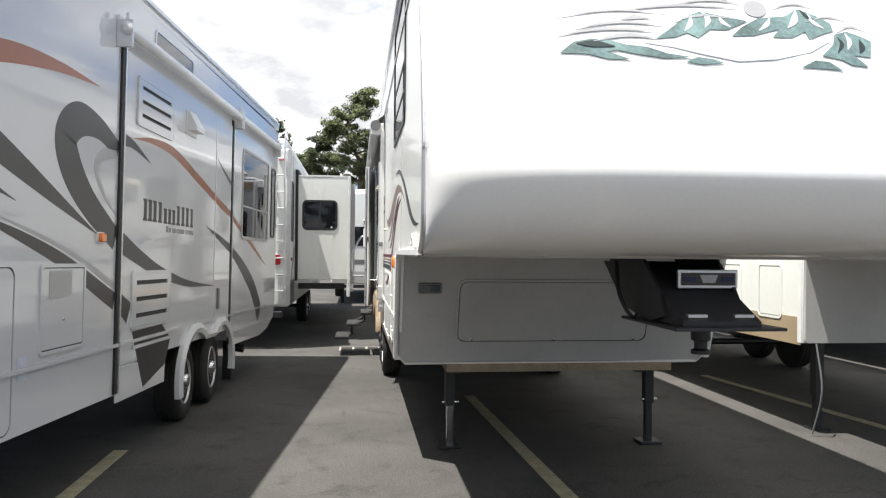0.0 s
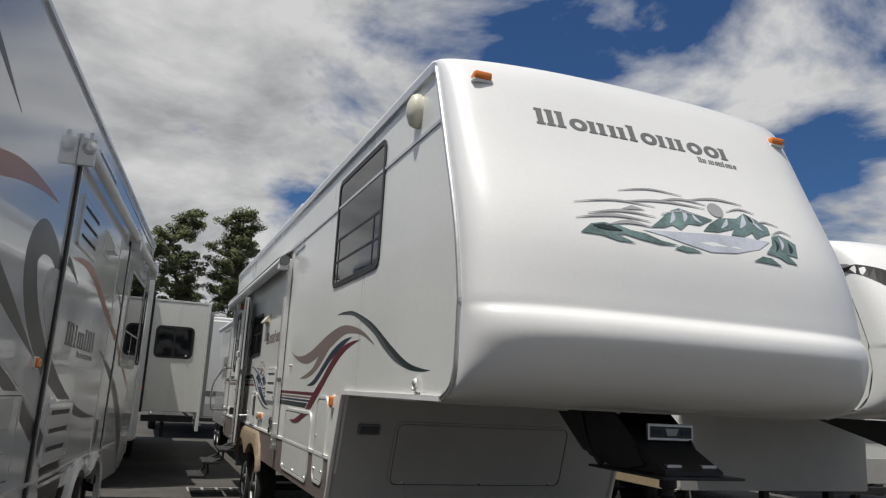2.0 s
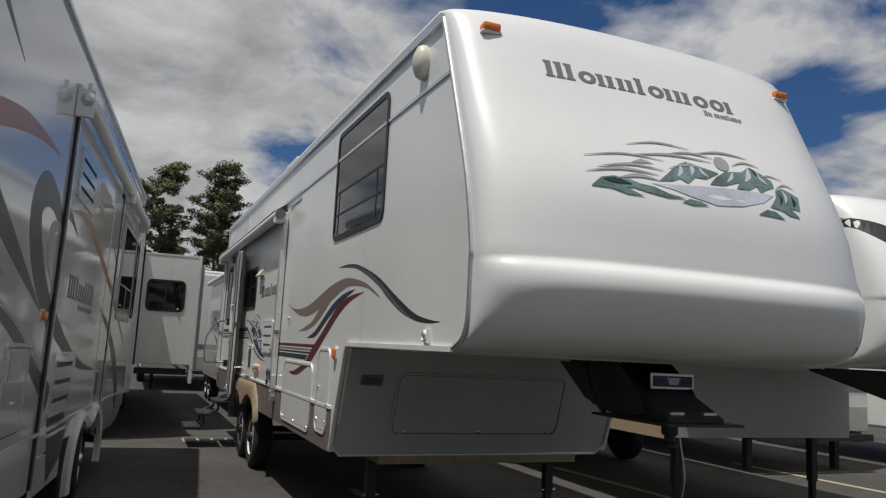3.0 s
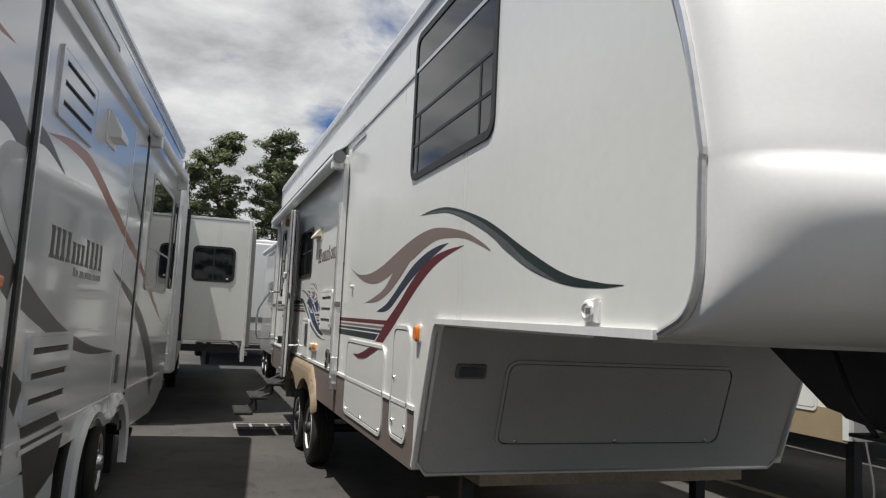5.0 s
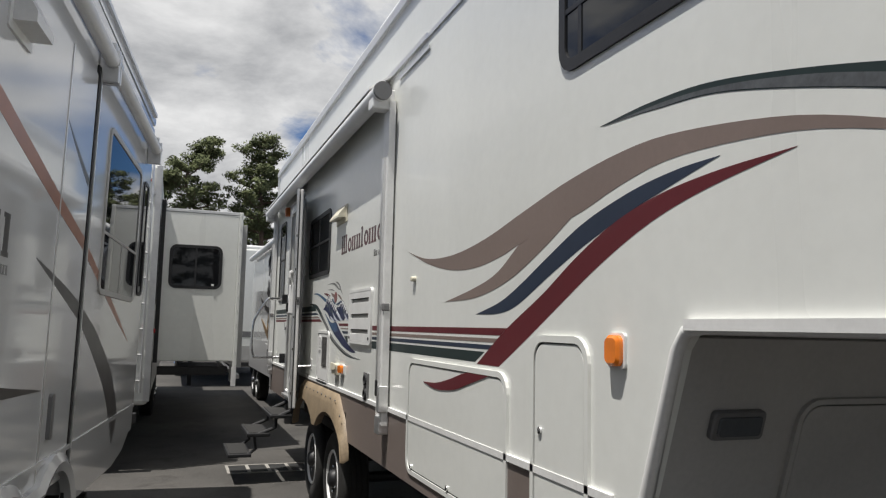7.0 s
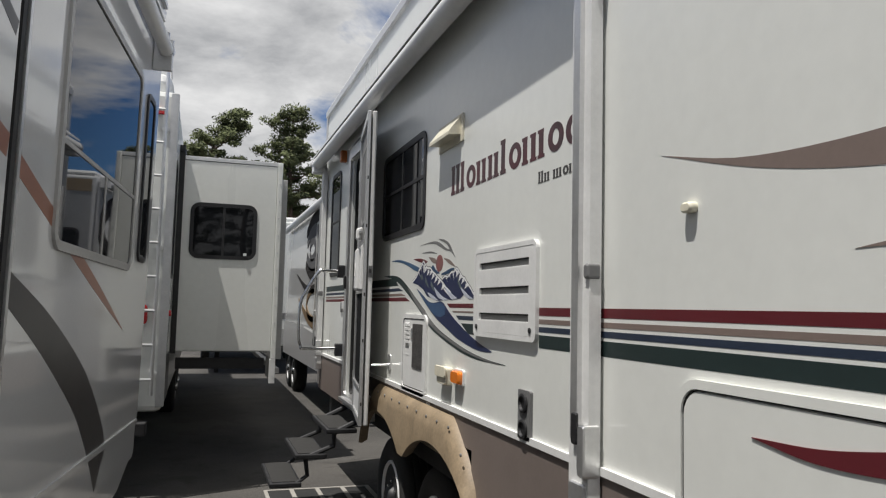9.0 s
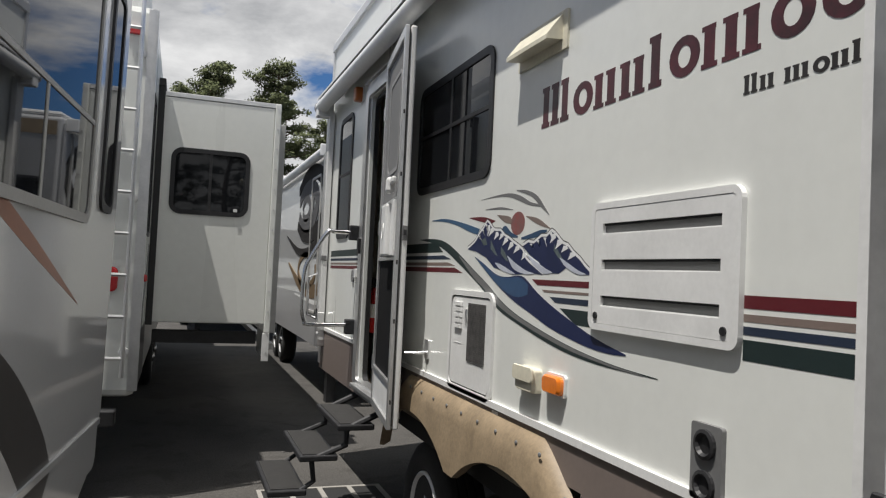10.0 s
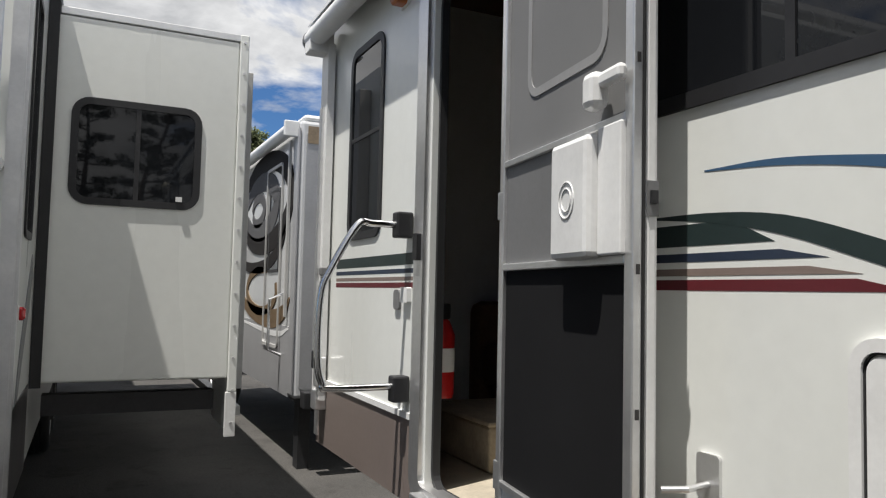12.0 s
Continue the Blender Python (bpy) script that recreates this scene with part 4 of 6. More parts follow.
band([(8.712, 1.925), (8.40, 1.864), (8.04, 1.852), (7.68, 1.885), (7.32, 1.949), (7.02, 2.0), (6.72, 2.03), (6.47, 2.027), (6.1, 1.973), (5.82, 1.889), (5.754, 1.861)],
     [(8.712, 1.925), (8.36, 1.833), (8.04, 1.784), (7.76, 1.777), (7.5, 1.805), (7.33, 1.838), (6.96, 1.884), (6.72, 1.935), (6.47, 1.965), (6.1, 1.94), (5.84, 1.879), (5.754, 1.854)], 0.0008, D_TAUPE, "taupe swoosh")
band([(8.124, 1.645), (7.8, 1.69), (7.56, 1.74), (7.36, 1.833)], [(8.124, 1.645), (7.76, 1.654), (7.45, 1.707), (7.19, 1.795), (6.97, 1.888)], 0.0011, D_TAUPE)
band([(7.757, 1.585), (7.52, 1.63), (7.34, 1.69), (7.13, 1.774), (6.91, 1.855), (6.67, 1.909), (6.47, 1.932), (6.31, 1.935)],
     [(7.757, 1.585), (7.55, 1.585), (7.38, 1.612), (7.13, 1.706), (6.91, 1.784), (6.67, 1.854), (6.47, 1.90), (6.31, 1.934)], 0.0008, D_SLATE, "slate blue swoosh")
band([(7.74, 1.386), (7.48, 1.52), (7.18, 1.646), (6.96, 1.751), (6.76, 1.829), (6.55, 1.879), (6.33, 1.901), (6.085, 1.906)],
     [(7.53, 1.386), (7.31, 1.488), (7.07, 1.603), (6.86, 1.703), (6.67, 1.781), (6.51, 1.832), (6.33, 1.87), (6.085, 1.905)], 0.0008, D_RED, "maroon swoosh")
band([(8.38, 1.269), (8.2, 1.277), (8.03, 1.304), (7.9, 1.332), (7.82, 1.346)], [(8.38, 1.268), (8.2, 1.248), (7.98, 1.262), (7.81, 1.298), (7.6, 1.346)], 0.0118, D_RED)
# straight stripes
for v0, v1, a, b, mt in ((1.503, 1.531, 7.52, 9.425, D_RED), (1.475, 1.491, 7.565, 9.425, D_TAUPE), (1.447, 1.465, 7.62, 9.425, D_SLATE), (1.393, 1.437, 7.76, 9.425, D_GREEN)):
    part("stripe", prism(bmesh.new(), [(a, v0), (b, v0), (b, v1), (a - 2.2 * (v1 - v0), v1)], 0, 0.0006), mt, rv, matrix=MW)
for v0, v1, a, mt in ((1.649, 1.695, 11.35, D_GREEN), (1.616, 1.634, 11.24, D_SLATE), (1.587, 1.602, 11.18, D_TAUPE), (1.557, 1.579, 11.09, D_RED)):
    part("stripe", prism(bmesh.new(), [(a + 0.1, v0), (a, v0 - 0.0), (a + 0.1, v1), (12.12, v1), (12.12, v0)], 0, 0.0006), mt, rv, matrix=MW)
    part("stripe", slab(13.0, 14.0, v0, v1, 0, 0.0006), mt, rv, matrix=MW)
for v0, v1, a, mt in ((1.525, 1.544, 10.433, D_RED), (1.503, 1.511, 10.355, D_TAUPE), (1.472, 1.490, 10.30, D_SLATE), (1.412, 1.457, 10.23, D_GREEN)):
    part("stripe", prism(bmesh.new(), [(10.037, v0), (a - (v1 - v0) * 2.2, v0), (a, v1), (10.037, v1)], 0, 0.0006), mt, rv, matrix=MW)
# mountain picture
D_MID = mat("decal_mid_blue", (0.035, 0.08, 0.17), 0.45, var=0.1)
D_CREST = mat("decal_blue", (0.04, 0.10, 0.19), 0.45, var=0.08)
D_FAR = mat("decal_blue_far", (0.03, 0.07, 0.14), 0.45)
D_FACET = mat("decal_grey_green", (0.10, 0.13, 0.13), 0.45, var=0.2, scale=30)
D_SUN = mat("decal_sun_red", (0.24, 0.05, 0.05), 0.45, var=0.3, scale=9, tint=(0.16, 0.12, 0.11))


def patch(outline, w, material, label=""):
    """A flat painted patch on the west wall."""
    return part("decal", prism(bmesh.new(), outline, 0, w), material, rv, label, matrix=MW)


band([(11.71, 1.716), (11.5, 1.714), (11.33, 1.696), (11.17, 1.649), (10.98, 1.577), (10.81, 1.514), (10.67, 1.455), (10.5, 1.407), (10.2, 1.351), (9.94, 1.321), (9.715, 1.311)],
     [(11.71, 1.715), (11.5, 1.693), (11.33, 1.659), (11.17, 1.607), (11.02, 1.555), (10.89, 1.506), (10.74, 1.439), (10.63, 1.405), (10.29, 1.338), (10.03, 1.311), (9.715, 1.309)], 0.0008, D_GREEN, "dark green swoosh under the mountain picture")
band([(11.14, 1.632), (10.98, 1.574), (10.81, 1.511), (10.67, 1.452), (10.5, 1.404), (10.2, 1.349), (9.94, 1.319), (9.78, 1.311)],
     [(11.13, 1.622), (10.98, 1.548), (10.85, 1.499), (10.7, 1.438), (10.5, 1.389), (10.2, 1.337), (9.94, 1.313), (9.78, 1.309)], 0.0012, D_GREY)
band([(10.955, 1.624), (10.86, 1.596), (10.74, 1.557), (10.64, 1.548), (10.51, 1.553), (10.4, 1.505), (10.29, 1.463), (10.11, 1.408), (9.99, 1.378), (9.857, 1.354)],
     [(10.955, 1.622), (10.82, 1.559), (10.7, 1.508), (10.57, 1.463), (10.42, 1.424), (10.29, 1.39), (10.15, 1.366), (10.03, 1.351), (9.93, 1.347), (9.857, 1.35)], 0.0009, D_BLUE, "navy swoosh under the mountains")
band([(10.955, 1.6235), (10.86, 1.594), (10.74, 1.555), (10.64, 1.545), (10.53, 1.548), (10.46, 1.525)], [(10.955, 1.6225), (10.82, 1.561), (10.72, 1.518), (10.62, 1.488), (10.54, 1.478), (10.46, 1.49)], 0.0013, D_MID)
band([(11.522, 1.803), (11.34, 1.801), (11.13, 1.774), (10.92, 1.737)], [(11.522, 1.80), (11.34, 1.787), (11.18, 1.763), (11.03, 1.73), (10.94, 1.714)], 0.0008, D_CREST, "blue crest swoosh")
ridge_a = [(11.042, 1.657), (10.964, 1.684), (10.924, 1.712), (10.876, 1.738), (10.845, 1.761), (10.806, 1.743), (10.768, 1.723), (10.713, 1.72), (10.678, 1.701), (10.636, 1.689), (10.593, 1.672), (10.515, 1.644), (10.484, 1.612), (10.426, 1.588), (10.353, 1.56), (10.425, 1.564), (10.512, 1.56), (10.589, 1.557), (10.672, 1.57), (10.761, 1.582), (10.838, 1.62), (10.941, 1.645)]
ridge_b = [(10.515, 1.658), (10.471, 1.671), (10.429, 1.666), (10.375, 1.687), (10.336, 1.686), (10.304, 1.702), (10.262, 1.682), (10.226, 1.659), (10.192, 1.651), (10.159, 1.629), (10.116, 1.608), (10.085, 1.588), (10.04, 1.564), (10.136, 1.565), (10.19, 1.588), (10.247, 1.566), (10.345, 1.565), (10.386, 1.603), (10.456, 1.627)]
# far peaks and sun first, then the white-edged ridges over them
patch([(10.565 + 0.058 * math.cos(radians(a)), 1.742 + 0.042 * math.sin(radians(a))) for a in range(0, 360, 12)], 0.0005, D_SUN, "faded red sun drawing")
band([(10.72, 1.716), (10.672, 1.738), (10.618, 1.712), (10.56, 1.696)], [(10.72, 1.708), (10.672, 1.708), (10.62, 1.694), (10.56, 1.69)], 0.0007, D_FAR)
band([(10.53, 1.69), (10.458, 1.70), (10.389, 1.71), (10.337, 1.71)], [(10.53, 1.682), (10.458, 1.684), (10.39, 1.69), (10.337, 1.704)], 0.0007, D_FAR)
for rg, top in ((ridge_a, 15), (ridge_b, 13)):
    patch(rg, 0.0009, D_BLUE, "navy mountain ridge drawing")
    crest = [(u, v + 0.005, 0.009) for u, v in rg[:top]]
    part("decal", swoosh(crest, 0.0011, 2), D_WHITE, rv, matrix=MW)
    part("decal", swoosh([(u, v + 0.0065, 0.0035) for u, v, k in crest], 0.0008, 2), D_CHAR, rv, matrix=MW)
# snow on the crests: jagged white teeth below the ridge line
for u, v, a, b in ((10.852, 1.752, 0.03, 0.036), (10.826, 1.748, -0.012, 0.045), (10.795, 1.735, -0.03, 0.032), (10.885, 1.732, 0.026, 0.026), (10.92, 1.71, 0.03, 0.022), (10.745, 1.718, -0.026, 0.03), (10.70, 1.71, -0.022, 0.024), (10.66, 1.694, -0.03, 0.03), (10.61, 1.676, -0.03, 0.03), (10.56, 1.66, -0.03, 0.026), (10.50, 1.635, -0.022, 0.026),
                   (10.31, 1.70, 0.018, 0.036), (10.29, 1.694, -0.022, 0.03), (10.35, 1.684, 0.016, 0.03), (10.40, 1.676, 0.02, 0.022), (10.25, 1.674, -0.024, 0.03), (10.21, 1.654, -0.026, 0.022), (10.165, 1.632, -0.026, 0.024), (10.45, 1.666, 0.02, 0.018)):
    patch([(u + 0.011, v), (u - 0.011, v), (u - 0.011 + a * 0.3, v - b * 0.45), (u - a, v - b), (u + 0.004 - a * 0.4, v - b * 0.4)], 0.0014, D_WHITE)
# pale drifts along the feet of both ridges
for pts in ([(10.75, 1.60, 0.003), (10.70, 1.585, 0.018), (10.62, 1.568, 0.012), (10.57, 1.56, 0.002)], [(10.64, 1.625, 0.003), (10.58, 1.59, 0.024), (10.49, 1.568, 0.014), (10.42, 1.563, 0.002)], [(10.47, 1.625, 0.003), (10.42, 1.60, 0.018), (10.35, 1.575, 0.02), (10.29, 1.568, 0.003)], [(10.24, 1.615, 0.003), (10.2, 1.595, 0.016), (10.13, 1.572, 0.012), (10.08, 1.566, 0.002)]):
    part("decal", swoosh(pts, 0.0013, 5), D_PALE, rv, matrix=MW)
for outline in ([(10.90, 1.69), (10.86, 1.70), (10.835, 1.672), (10.87, 1.668)], [(10.80, 1.69), (10.77, 1.66), (10.73, 1.625), (10.755, 1.632), (10.80, 1.655)],
                [(10.70, 1.66), (10.665, 1.64), (10.63, 1.605), (10.655, 1.61), (10.70, 1.635)], [(10.28, 1.66), (10.25, 1.635), (10.22, 1.61), (10.25, 1.615), (10.285, 1.64)]):
    patch(outline, 0.0012, D_FACET)
# streaks of cloud over the sun
band([(10.92, 1.854), (10.755, 1.859), (10.64, 1.857), (10.55, 1.84), (10.47, 1.812), (10.41, 1.80)], [(10.92, 1.853), (10.755, 1.852), (10.64, 1.842), (10.55, 1.82), (10.47, 1.80), (10.37, 1.787)], 0.0006, D_GREY)
band([(10.585, 1.864), (10.5, 1.855), (10.42, 1.83), (10.365, 1.79), (10.325, 1.758)], [(10.585, 1.862), (10.5, 1.842), (10.45, 1.826), (10.39, 1.79), (10.325, 1.757)], 0.0009, D_GREY)
band([(10.868, 1.812), (10.72, 1.811), (10.61, 1.795)], [(10.868, 1.81), (10.72, 1.802), (10.61, 1.793)], 0.0006, D_GREY)
band([(11.037, 1.789), (10.886, 1.783), (10.765, 1.762)], [(11.037, 1.787), (10.886, 1.762), (10.8, 1.752)], 0.0006, D_RED)
band([(10.75, 1.784), (10.646, 1.772), (10.615, 1.758)], [(10.75, 1.782), (10.68, 1.752), (10.62, 1.742)], 0.0006, D_TAUPE)
band([(10.498, 1.765), (10.404, 1.750), (10.31, 1.711)], [(10.498, 1.762), (10.404, 1.730), (10.31, 1.710)], 0.0006, D_TAUPE)
mark_row(rv, MW, 10.40, 2.055, -1.36, 0.138, "3O22TO12OO1", mat("decal_dark_maroon", (0.085, 0.022, 0.03), 0.4, var=0.3, scale=8, tint=(0.03, 0.022, 0.024)))
mark_row(rv, MW, 9.445, 1.965, -0.44, 0.042, "22 3O2TO2O", D_CHAR)

# entry door: swung right back, screen door on its inner face
door = holder("entry_door", rv, "open entry door with screen panel, folded back")
DL, DH = 0.695, 1.93
DM = Matrix.Translation((0.100, 12.215, 0.805)) @ pose(0, 0, 0, 0, 0, 180 + 82.0)
# local: +x along the leaf from the hinge, +y to the inner face, z up
DM = DM @ Matrix.Diagonal((1, -1, 1, 1))


def leaf(x0, x1, y0, y1, z0, z1, bev=0.0):
    return box(x0, x1, y0, y1, z0, z1, bev)


part("door_panel", leaf(0.0, DL, -0.036, -0.006, 0.0, DH, 0.008), WHITE, door, matrix=DM)
for a, b, c, d in ((0.0, 0.03, 0.0, DH), (DL - 0.032, DL, 0.0, DH), (0.03, DL - 0.032, 0.0, 0.04), (0.03, DL - 0.032, DH - 0.05, DH), (0.03, DL - 0.032, 0.205, 0.225), (0.03, DL - 0.032, 0.80, 0.82), (0.03, DL - 0.032, 1.09, 1.108)):
    part("screen_frame", leaf(a, b, 0.0, 0.022, c, d, 0.003), ALU, door, matrix=DM)
part("screen", leaf(0.03, DL - 0.032, 0.006, 0.010, 0.225, 0.80), SCREEN, door, "dark screen mesh", matrix=DM)
part("kick_panel", leaf(0.03, DL - 0.032, 0.004, 0.012, 0.04, 0.205, 0.002), WHITE, door, matrix=DM)
part("screen", leaf(0.03, DL - 0.032, 0.006, 0.009, 1.108, DH - 0.05), mat("grey_screen_mesh", (0.17, 0.17, 0.17), 0.8, fine=400), door, "grey screen mesh", matrix=DM)
part("window_rim", ring(0.16, DL - 0.12, 1.25, 1.76, 0.022, -0.004, 0.003, 0.06), mat("veiled_white_rim", (0.27, 0.27, 0.27), 0.8), door, matrix=DM @ Matrix(((1, 0, 0, 0), (0, 0, 1, 0.009), (0, 1, 0, 0), (0, 0, 0, 1))))
part("slide_panel", leaf(0.03, 0.40, 0.006, 0.012, 0.82, 1.09), D_GREY, door, "smoked sliding panel", matrix=DM)
bx = part("latch_cover", leaf(0.40, 0.575, 0.012, 0.060, 0.815, 1.08, 0.014), WHITE, door, "white plastic latch cover", matrix=DM)
part("slide_track", leaf(0.575, 0.668, 0.01, 0.034, 0.82, 1.09, 0.004), WHITE, door, matrix=DM)
for r in (0.035, 0.022):
    part("emblem_ring", tube([(0.487 + r * math.cos(a), 0.061, 0.945 + r * 1.15 * math.sin(a)) for a in (i * math.pi / 10 for i in range(21))], 0.0016, 6), WHITE, door, matrix=DM)
part("pull_handle", leaf(0.555, 0.61, 0.022, 0.066, 1.125, 1.205, 0.016), WHITE, door, matrix=DM)
part("pull_handle", leaf(0.59, 0.69, 0.030, 0.052, 1.165, 1.20, 0.01), WHITE, door, matrix=DM)
part("strike", leaf(DL, DL + 0.004, -0.034, -0.010, 0.895, 0.965), D_GREY, door, matrix=DM)
part("strike", leaf(DL + 0.004, DL + 0.012, -0.028, -0.014, 0.92, 0.945), STEEL, door, matrix=DM)
part("edge_seal", leaf(DL - 0.002, DL + 0.003, -0.004, 0.0, 0.02, DH - 0.02), SEAL, door, matrix=DM)
for z in (0.12, 0.5, 0.78, 1.2, 1.5):
    part("screw", leaf(DL, DL + 0.002, 0.006, 0.014, z, z + 0.02), D_CHAR, door, matrix=DM)
# opening surround
jamb = holder("door_frame", rv, "white aluminium entry door frame")
part("jamb", ring(DOOR[0] - 0.08, DOOR[1] + 0.10, DOOR[2] - 0.06, DOOR[3] + 0.09, 0.085, -0.04, 0.022, 0.12), ALU, jamb, matrix=MW)
part("seal", ring(DOOR[0] + 0.01, DOOR[1] - 0.01, DOOR[2] + 0.01, DOOR[3] - 0.01, 0.014, -0.05, -0.02, 0.07), SEAL, jamb, matrix=MW)
part("sill_plate", box(0.10, 0.24, DOOR[0], DOOR[1], 0.80, 0.826, 0.004), ALU, jamb)
for z in (1.0, 1.75, 2.4):
    part("hinge", box(0.075, 0.158, 12.19, 12.225, z, z + 0.08, 0.003), ALU, jamb)
catch = holder("door_catch", rv)
part("catch_plate", slab(11.475, 11.535, 1.145, 1.235, 0, 0.008, 0.01), ALU, catch, matrix=MW)
part("catch_arm", tube([(0.155, 11.505, 1.175), (0.10, 11.505, 1.17), (0.055, 11.53, 1.168)], 0.007), ALU, catch)
# grab rail
gr = holder("grab_rail", rv, "swung-out chrome grab rail")
part("rail", tube([(0.12, 13.05, 1.80), (0.0, 13.05, 1.80), (-0.06, 13.05, 1.79), (-0.16, 13.05, 1.62), (-0.195, 13.05, 1.52), (-0.20, 13.05, 1.30), (-0.18, 13.05, 1.20), (-0.15, 13.05, 1.18), (0.12, 13.05, 1.18)], 0.014, 10, 5), CHROME, gr, smooth=True)
for z in (1.80, 1.17):
    part("rail_bracket", box(0.09, 0.158, 13.02, 13.08, z - 0.05, z + 0.05, 0.008), BLACK, gr)
part("lock_plate", slab(12.90, 12.94, 1.66, 1.76, 0.022, 0.04, 0.005), STEEL, jamb, matrix=MW)
part("light_switch", slab(13.03, 13.10, 1.50, 1.56, 0, 0.02, 0.006), WHITE, rv, matrix=MW)
part("lock_cylinder", slab(13.13, 13.19, 1.47, 1.55, 0, 0.012, 0.018), D_GREY, rv, matrix=MW)
lamp(rv, MW, 13.16, 2.765, 0.08, 0.10, mat("amber_porch_lens", (0.45, 0.13, 0.03), 0.3), "porch_lamp", 0.06)
part("drip_cap", slab(12.10, 13.0, 2.79, 2.81, 0, 0.03, 0, 0.005), ALU, rv, matrix=MW)
part("corner_moulding", slab(14.225, 14.27, 0.78, 3.36, 0, 0.014, 0, 0.004), ALU, rv, matrix=MW)

# folding steps
steps = holder("folding_step", rv, "black steel fold-out entry steps")
for i, (x0, x1, z) in enumerate(((-0.44, -0.22, 0.29), (-0.27, -0.05, 0.48), (-0.06, 0.16, 0.65))):
    part("tread", box(x0, x1, 12.40, 13.10, z - 0.035, z, 0.008), STEEL, steps)
    part("grip_strip", box(x0 + 0.02, x1 - 0.02, 12.43, 13.07, z + 0.0005, z + 0.004), RUBBER, steps)
for y in (12.43, 13.07):
    part("step_arm", tube([(-0.28, y, 0.26), (-0.18, y, 0.33), (-0.20, y, 0.47)], 0.016, 8), STEEL, steps)
    part("step_arm", tube([(-0.20, y, 0.45), (0.0, y, 0.53), (0.0, y, 0.64)], 0.018, 8), STEEL, steps)
    part("step_arm", tube([(0.0, y, 0.62), (0.26, y, 0.74)], 0.02, 8), STEEL, steps)

# what shows inside the open doorway
part("inner_floor", box(0.21, 2.55, 9.0, 14.18, 0.802, 0.824), VINYL, rv)
part("inner_wall", box(2.52, 2.56, 7.5, 14.18, 0.83, 3.39), INT_WOOD, rv, "brown panelled inner wall")
part("inner_ceiling", box(0.21, 2.55, 7.5, 14.18, 3.2, 3.22), INT_WOOD, rv)
part("inner_wall", box(0.21, 2.55, 7.45, 7.5, 0.83, 3.39), INT_WOOD, rv)
part("inner_wall", box(0.118, 0.128 + 0.03, 12.95, 14.18, 0.83, 3.2), INT_WOOD, rv, matrix=Matrix.Translation((0.06, 0, 0)))
sofa = thing("armchair", "brown upholstered armchair just inside the doorway", "armchair")
part("seat", box(0.95, 1.75, 13.15, 13.95, 1.05, 1.28, 0.06), INT_CLOTH, sofa, smooth=True)
part("base", box(1.0, 1.7, 13.2, 13.9, 0.826, 1.05, 0.02), INT_CLOTH, sofa)
part("backrest", box(1.55, 1.85, 13.15, 13.95, 1.1, 2.0, 0.09), INT_CLOTH, sofa, smooth=True)
for y in (13.02, 13.93):
    part("armrest", box(0.95, 1.75, y, y + 0.16, 0.9, 1.5, 0.06), INT_CLOTH, sofa, smooth=True)
step_box = thing("carpeted_riser", "beige carpeted riser box inside the doorway", "step")
part("riser", box(0.50, 1.1, 13.0, 13.6, 0.826, 1.01, 0.012), CARPET, step_box)
part("carpet_top", box(0.49, 1.11, 12.99, 13.61, 1.01, 1.03, 0.008), CARPET, step_box)
ext = thing("fire_extinguisher", "red fire extinguisher with white label on the inner wall", "fire extinguisher")
EM = Matrix.Translation((0.275, 12.99, 1.14))
part("cylinder", lathe([(0.045, 0), (0.05, 0.02), (0.05, 0.24), (0.03, 0.29), (0.02, 0.30)], 20, "z"), mat("red_enamel", (0.5, 0.02, 0.02), 0.25), ext, matrix=EM, smooth=True)
part("label", lathe([(0.0508, 0.10), (0.0508, 0.19)], 20, "z"), D_WHITE, ext, matrix=EM)
part("valve", box(-0.03, 0.03, -0.015, 0.015, 0.30, 0.36, 0.006), BLACK, ext, matrix=EM)
part("bracket", box(-0.03, 0.03, 0.045, 0.10, 0.08, 0.12), STEEL, ext, matrix=EM)

# roof bits
rvvent = holder("roof_vent", rv)
part("vent_base", box(0.22, 0.62, 9.1, 9.65, 3.45, 3.49, 0.01), WHITE, rvvent)
part("vent_lid", box(0.20, 0.64, 9.08, 9.67, 3.49, 3.55, 0.03), WHITE, rvvent)
part("roof_loop", tube([(0.3, 13.9, 3.45), (0.3, 13.9, 3.62), (0.3, 14.1, 3.62), (0.3, 14.1, 3.45)], 0.014, 8), ALU, rv)

# ---------------------------------------------------------------- the glossy trailer along the west side
SB = Matrix.Translation((-1.765, 6.5, 1.5)) @ pose(0, 0, 0, 0, 0, -math.degrees(math.atan(0.092))) @ pose(0, 0, 0, -0.7, 0.6) @ Matrix.Translation((0, 0, -1.5))
SW = SB @ side_east(0)
sv = thing("fifth_wheel_trailer", "glossy white fifth-wheel trailer with charcoal and copper swooshes", "trailer", "parked trailers")
part("side_wall", prism(bmesh.new(), [(-7.5, 1.6), (-4.4, 1.6), (-4.3, 0.56), (1.02, 0.55), (1.05, 0.74), (3.12, 0.74), (3.16, 0.55), (4.5, 0.53), (4.95, 0.58), (5.28, 0.70), (5.42, 0.93), (5.44, 3.30), (-7.5, 3.42)], -0.05, 0.0), GEL_GLOSS, sv, matrix=SW)
part("body", prism(bmesh.new(), [(-7.45, 1.62), (-4.35, 1.62), (-4.25, 0.6), (1.02, 0.6), (1.05, 0.82), (3.12, 0.82), (3.16, 0.6), (5.2, 0.70), (5.39, 0.95), (5.39, 3.30), (-7.45, 3.42)], -2.45, -0.052), GEL_GLOSS, sv, matrix=SW)
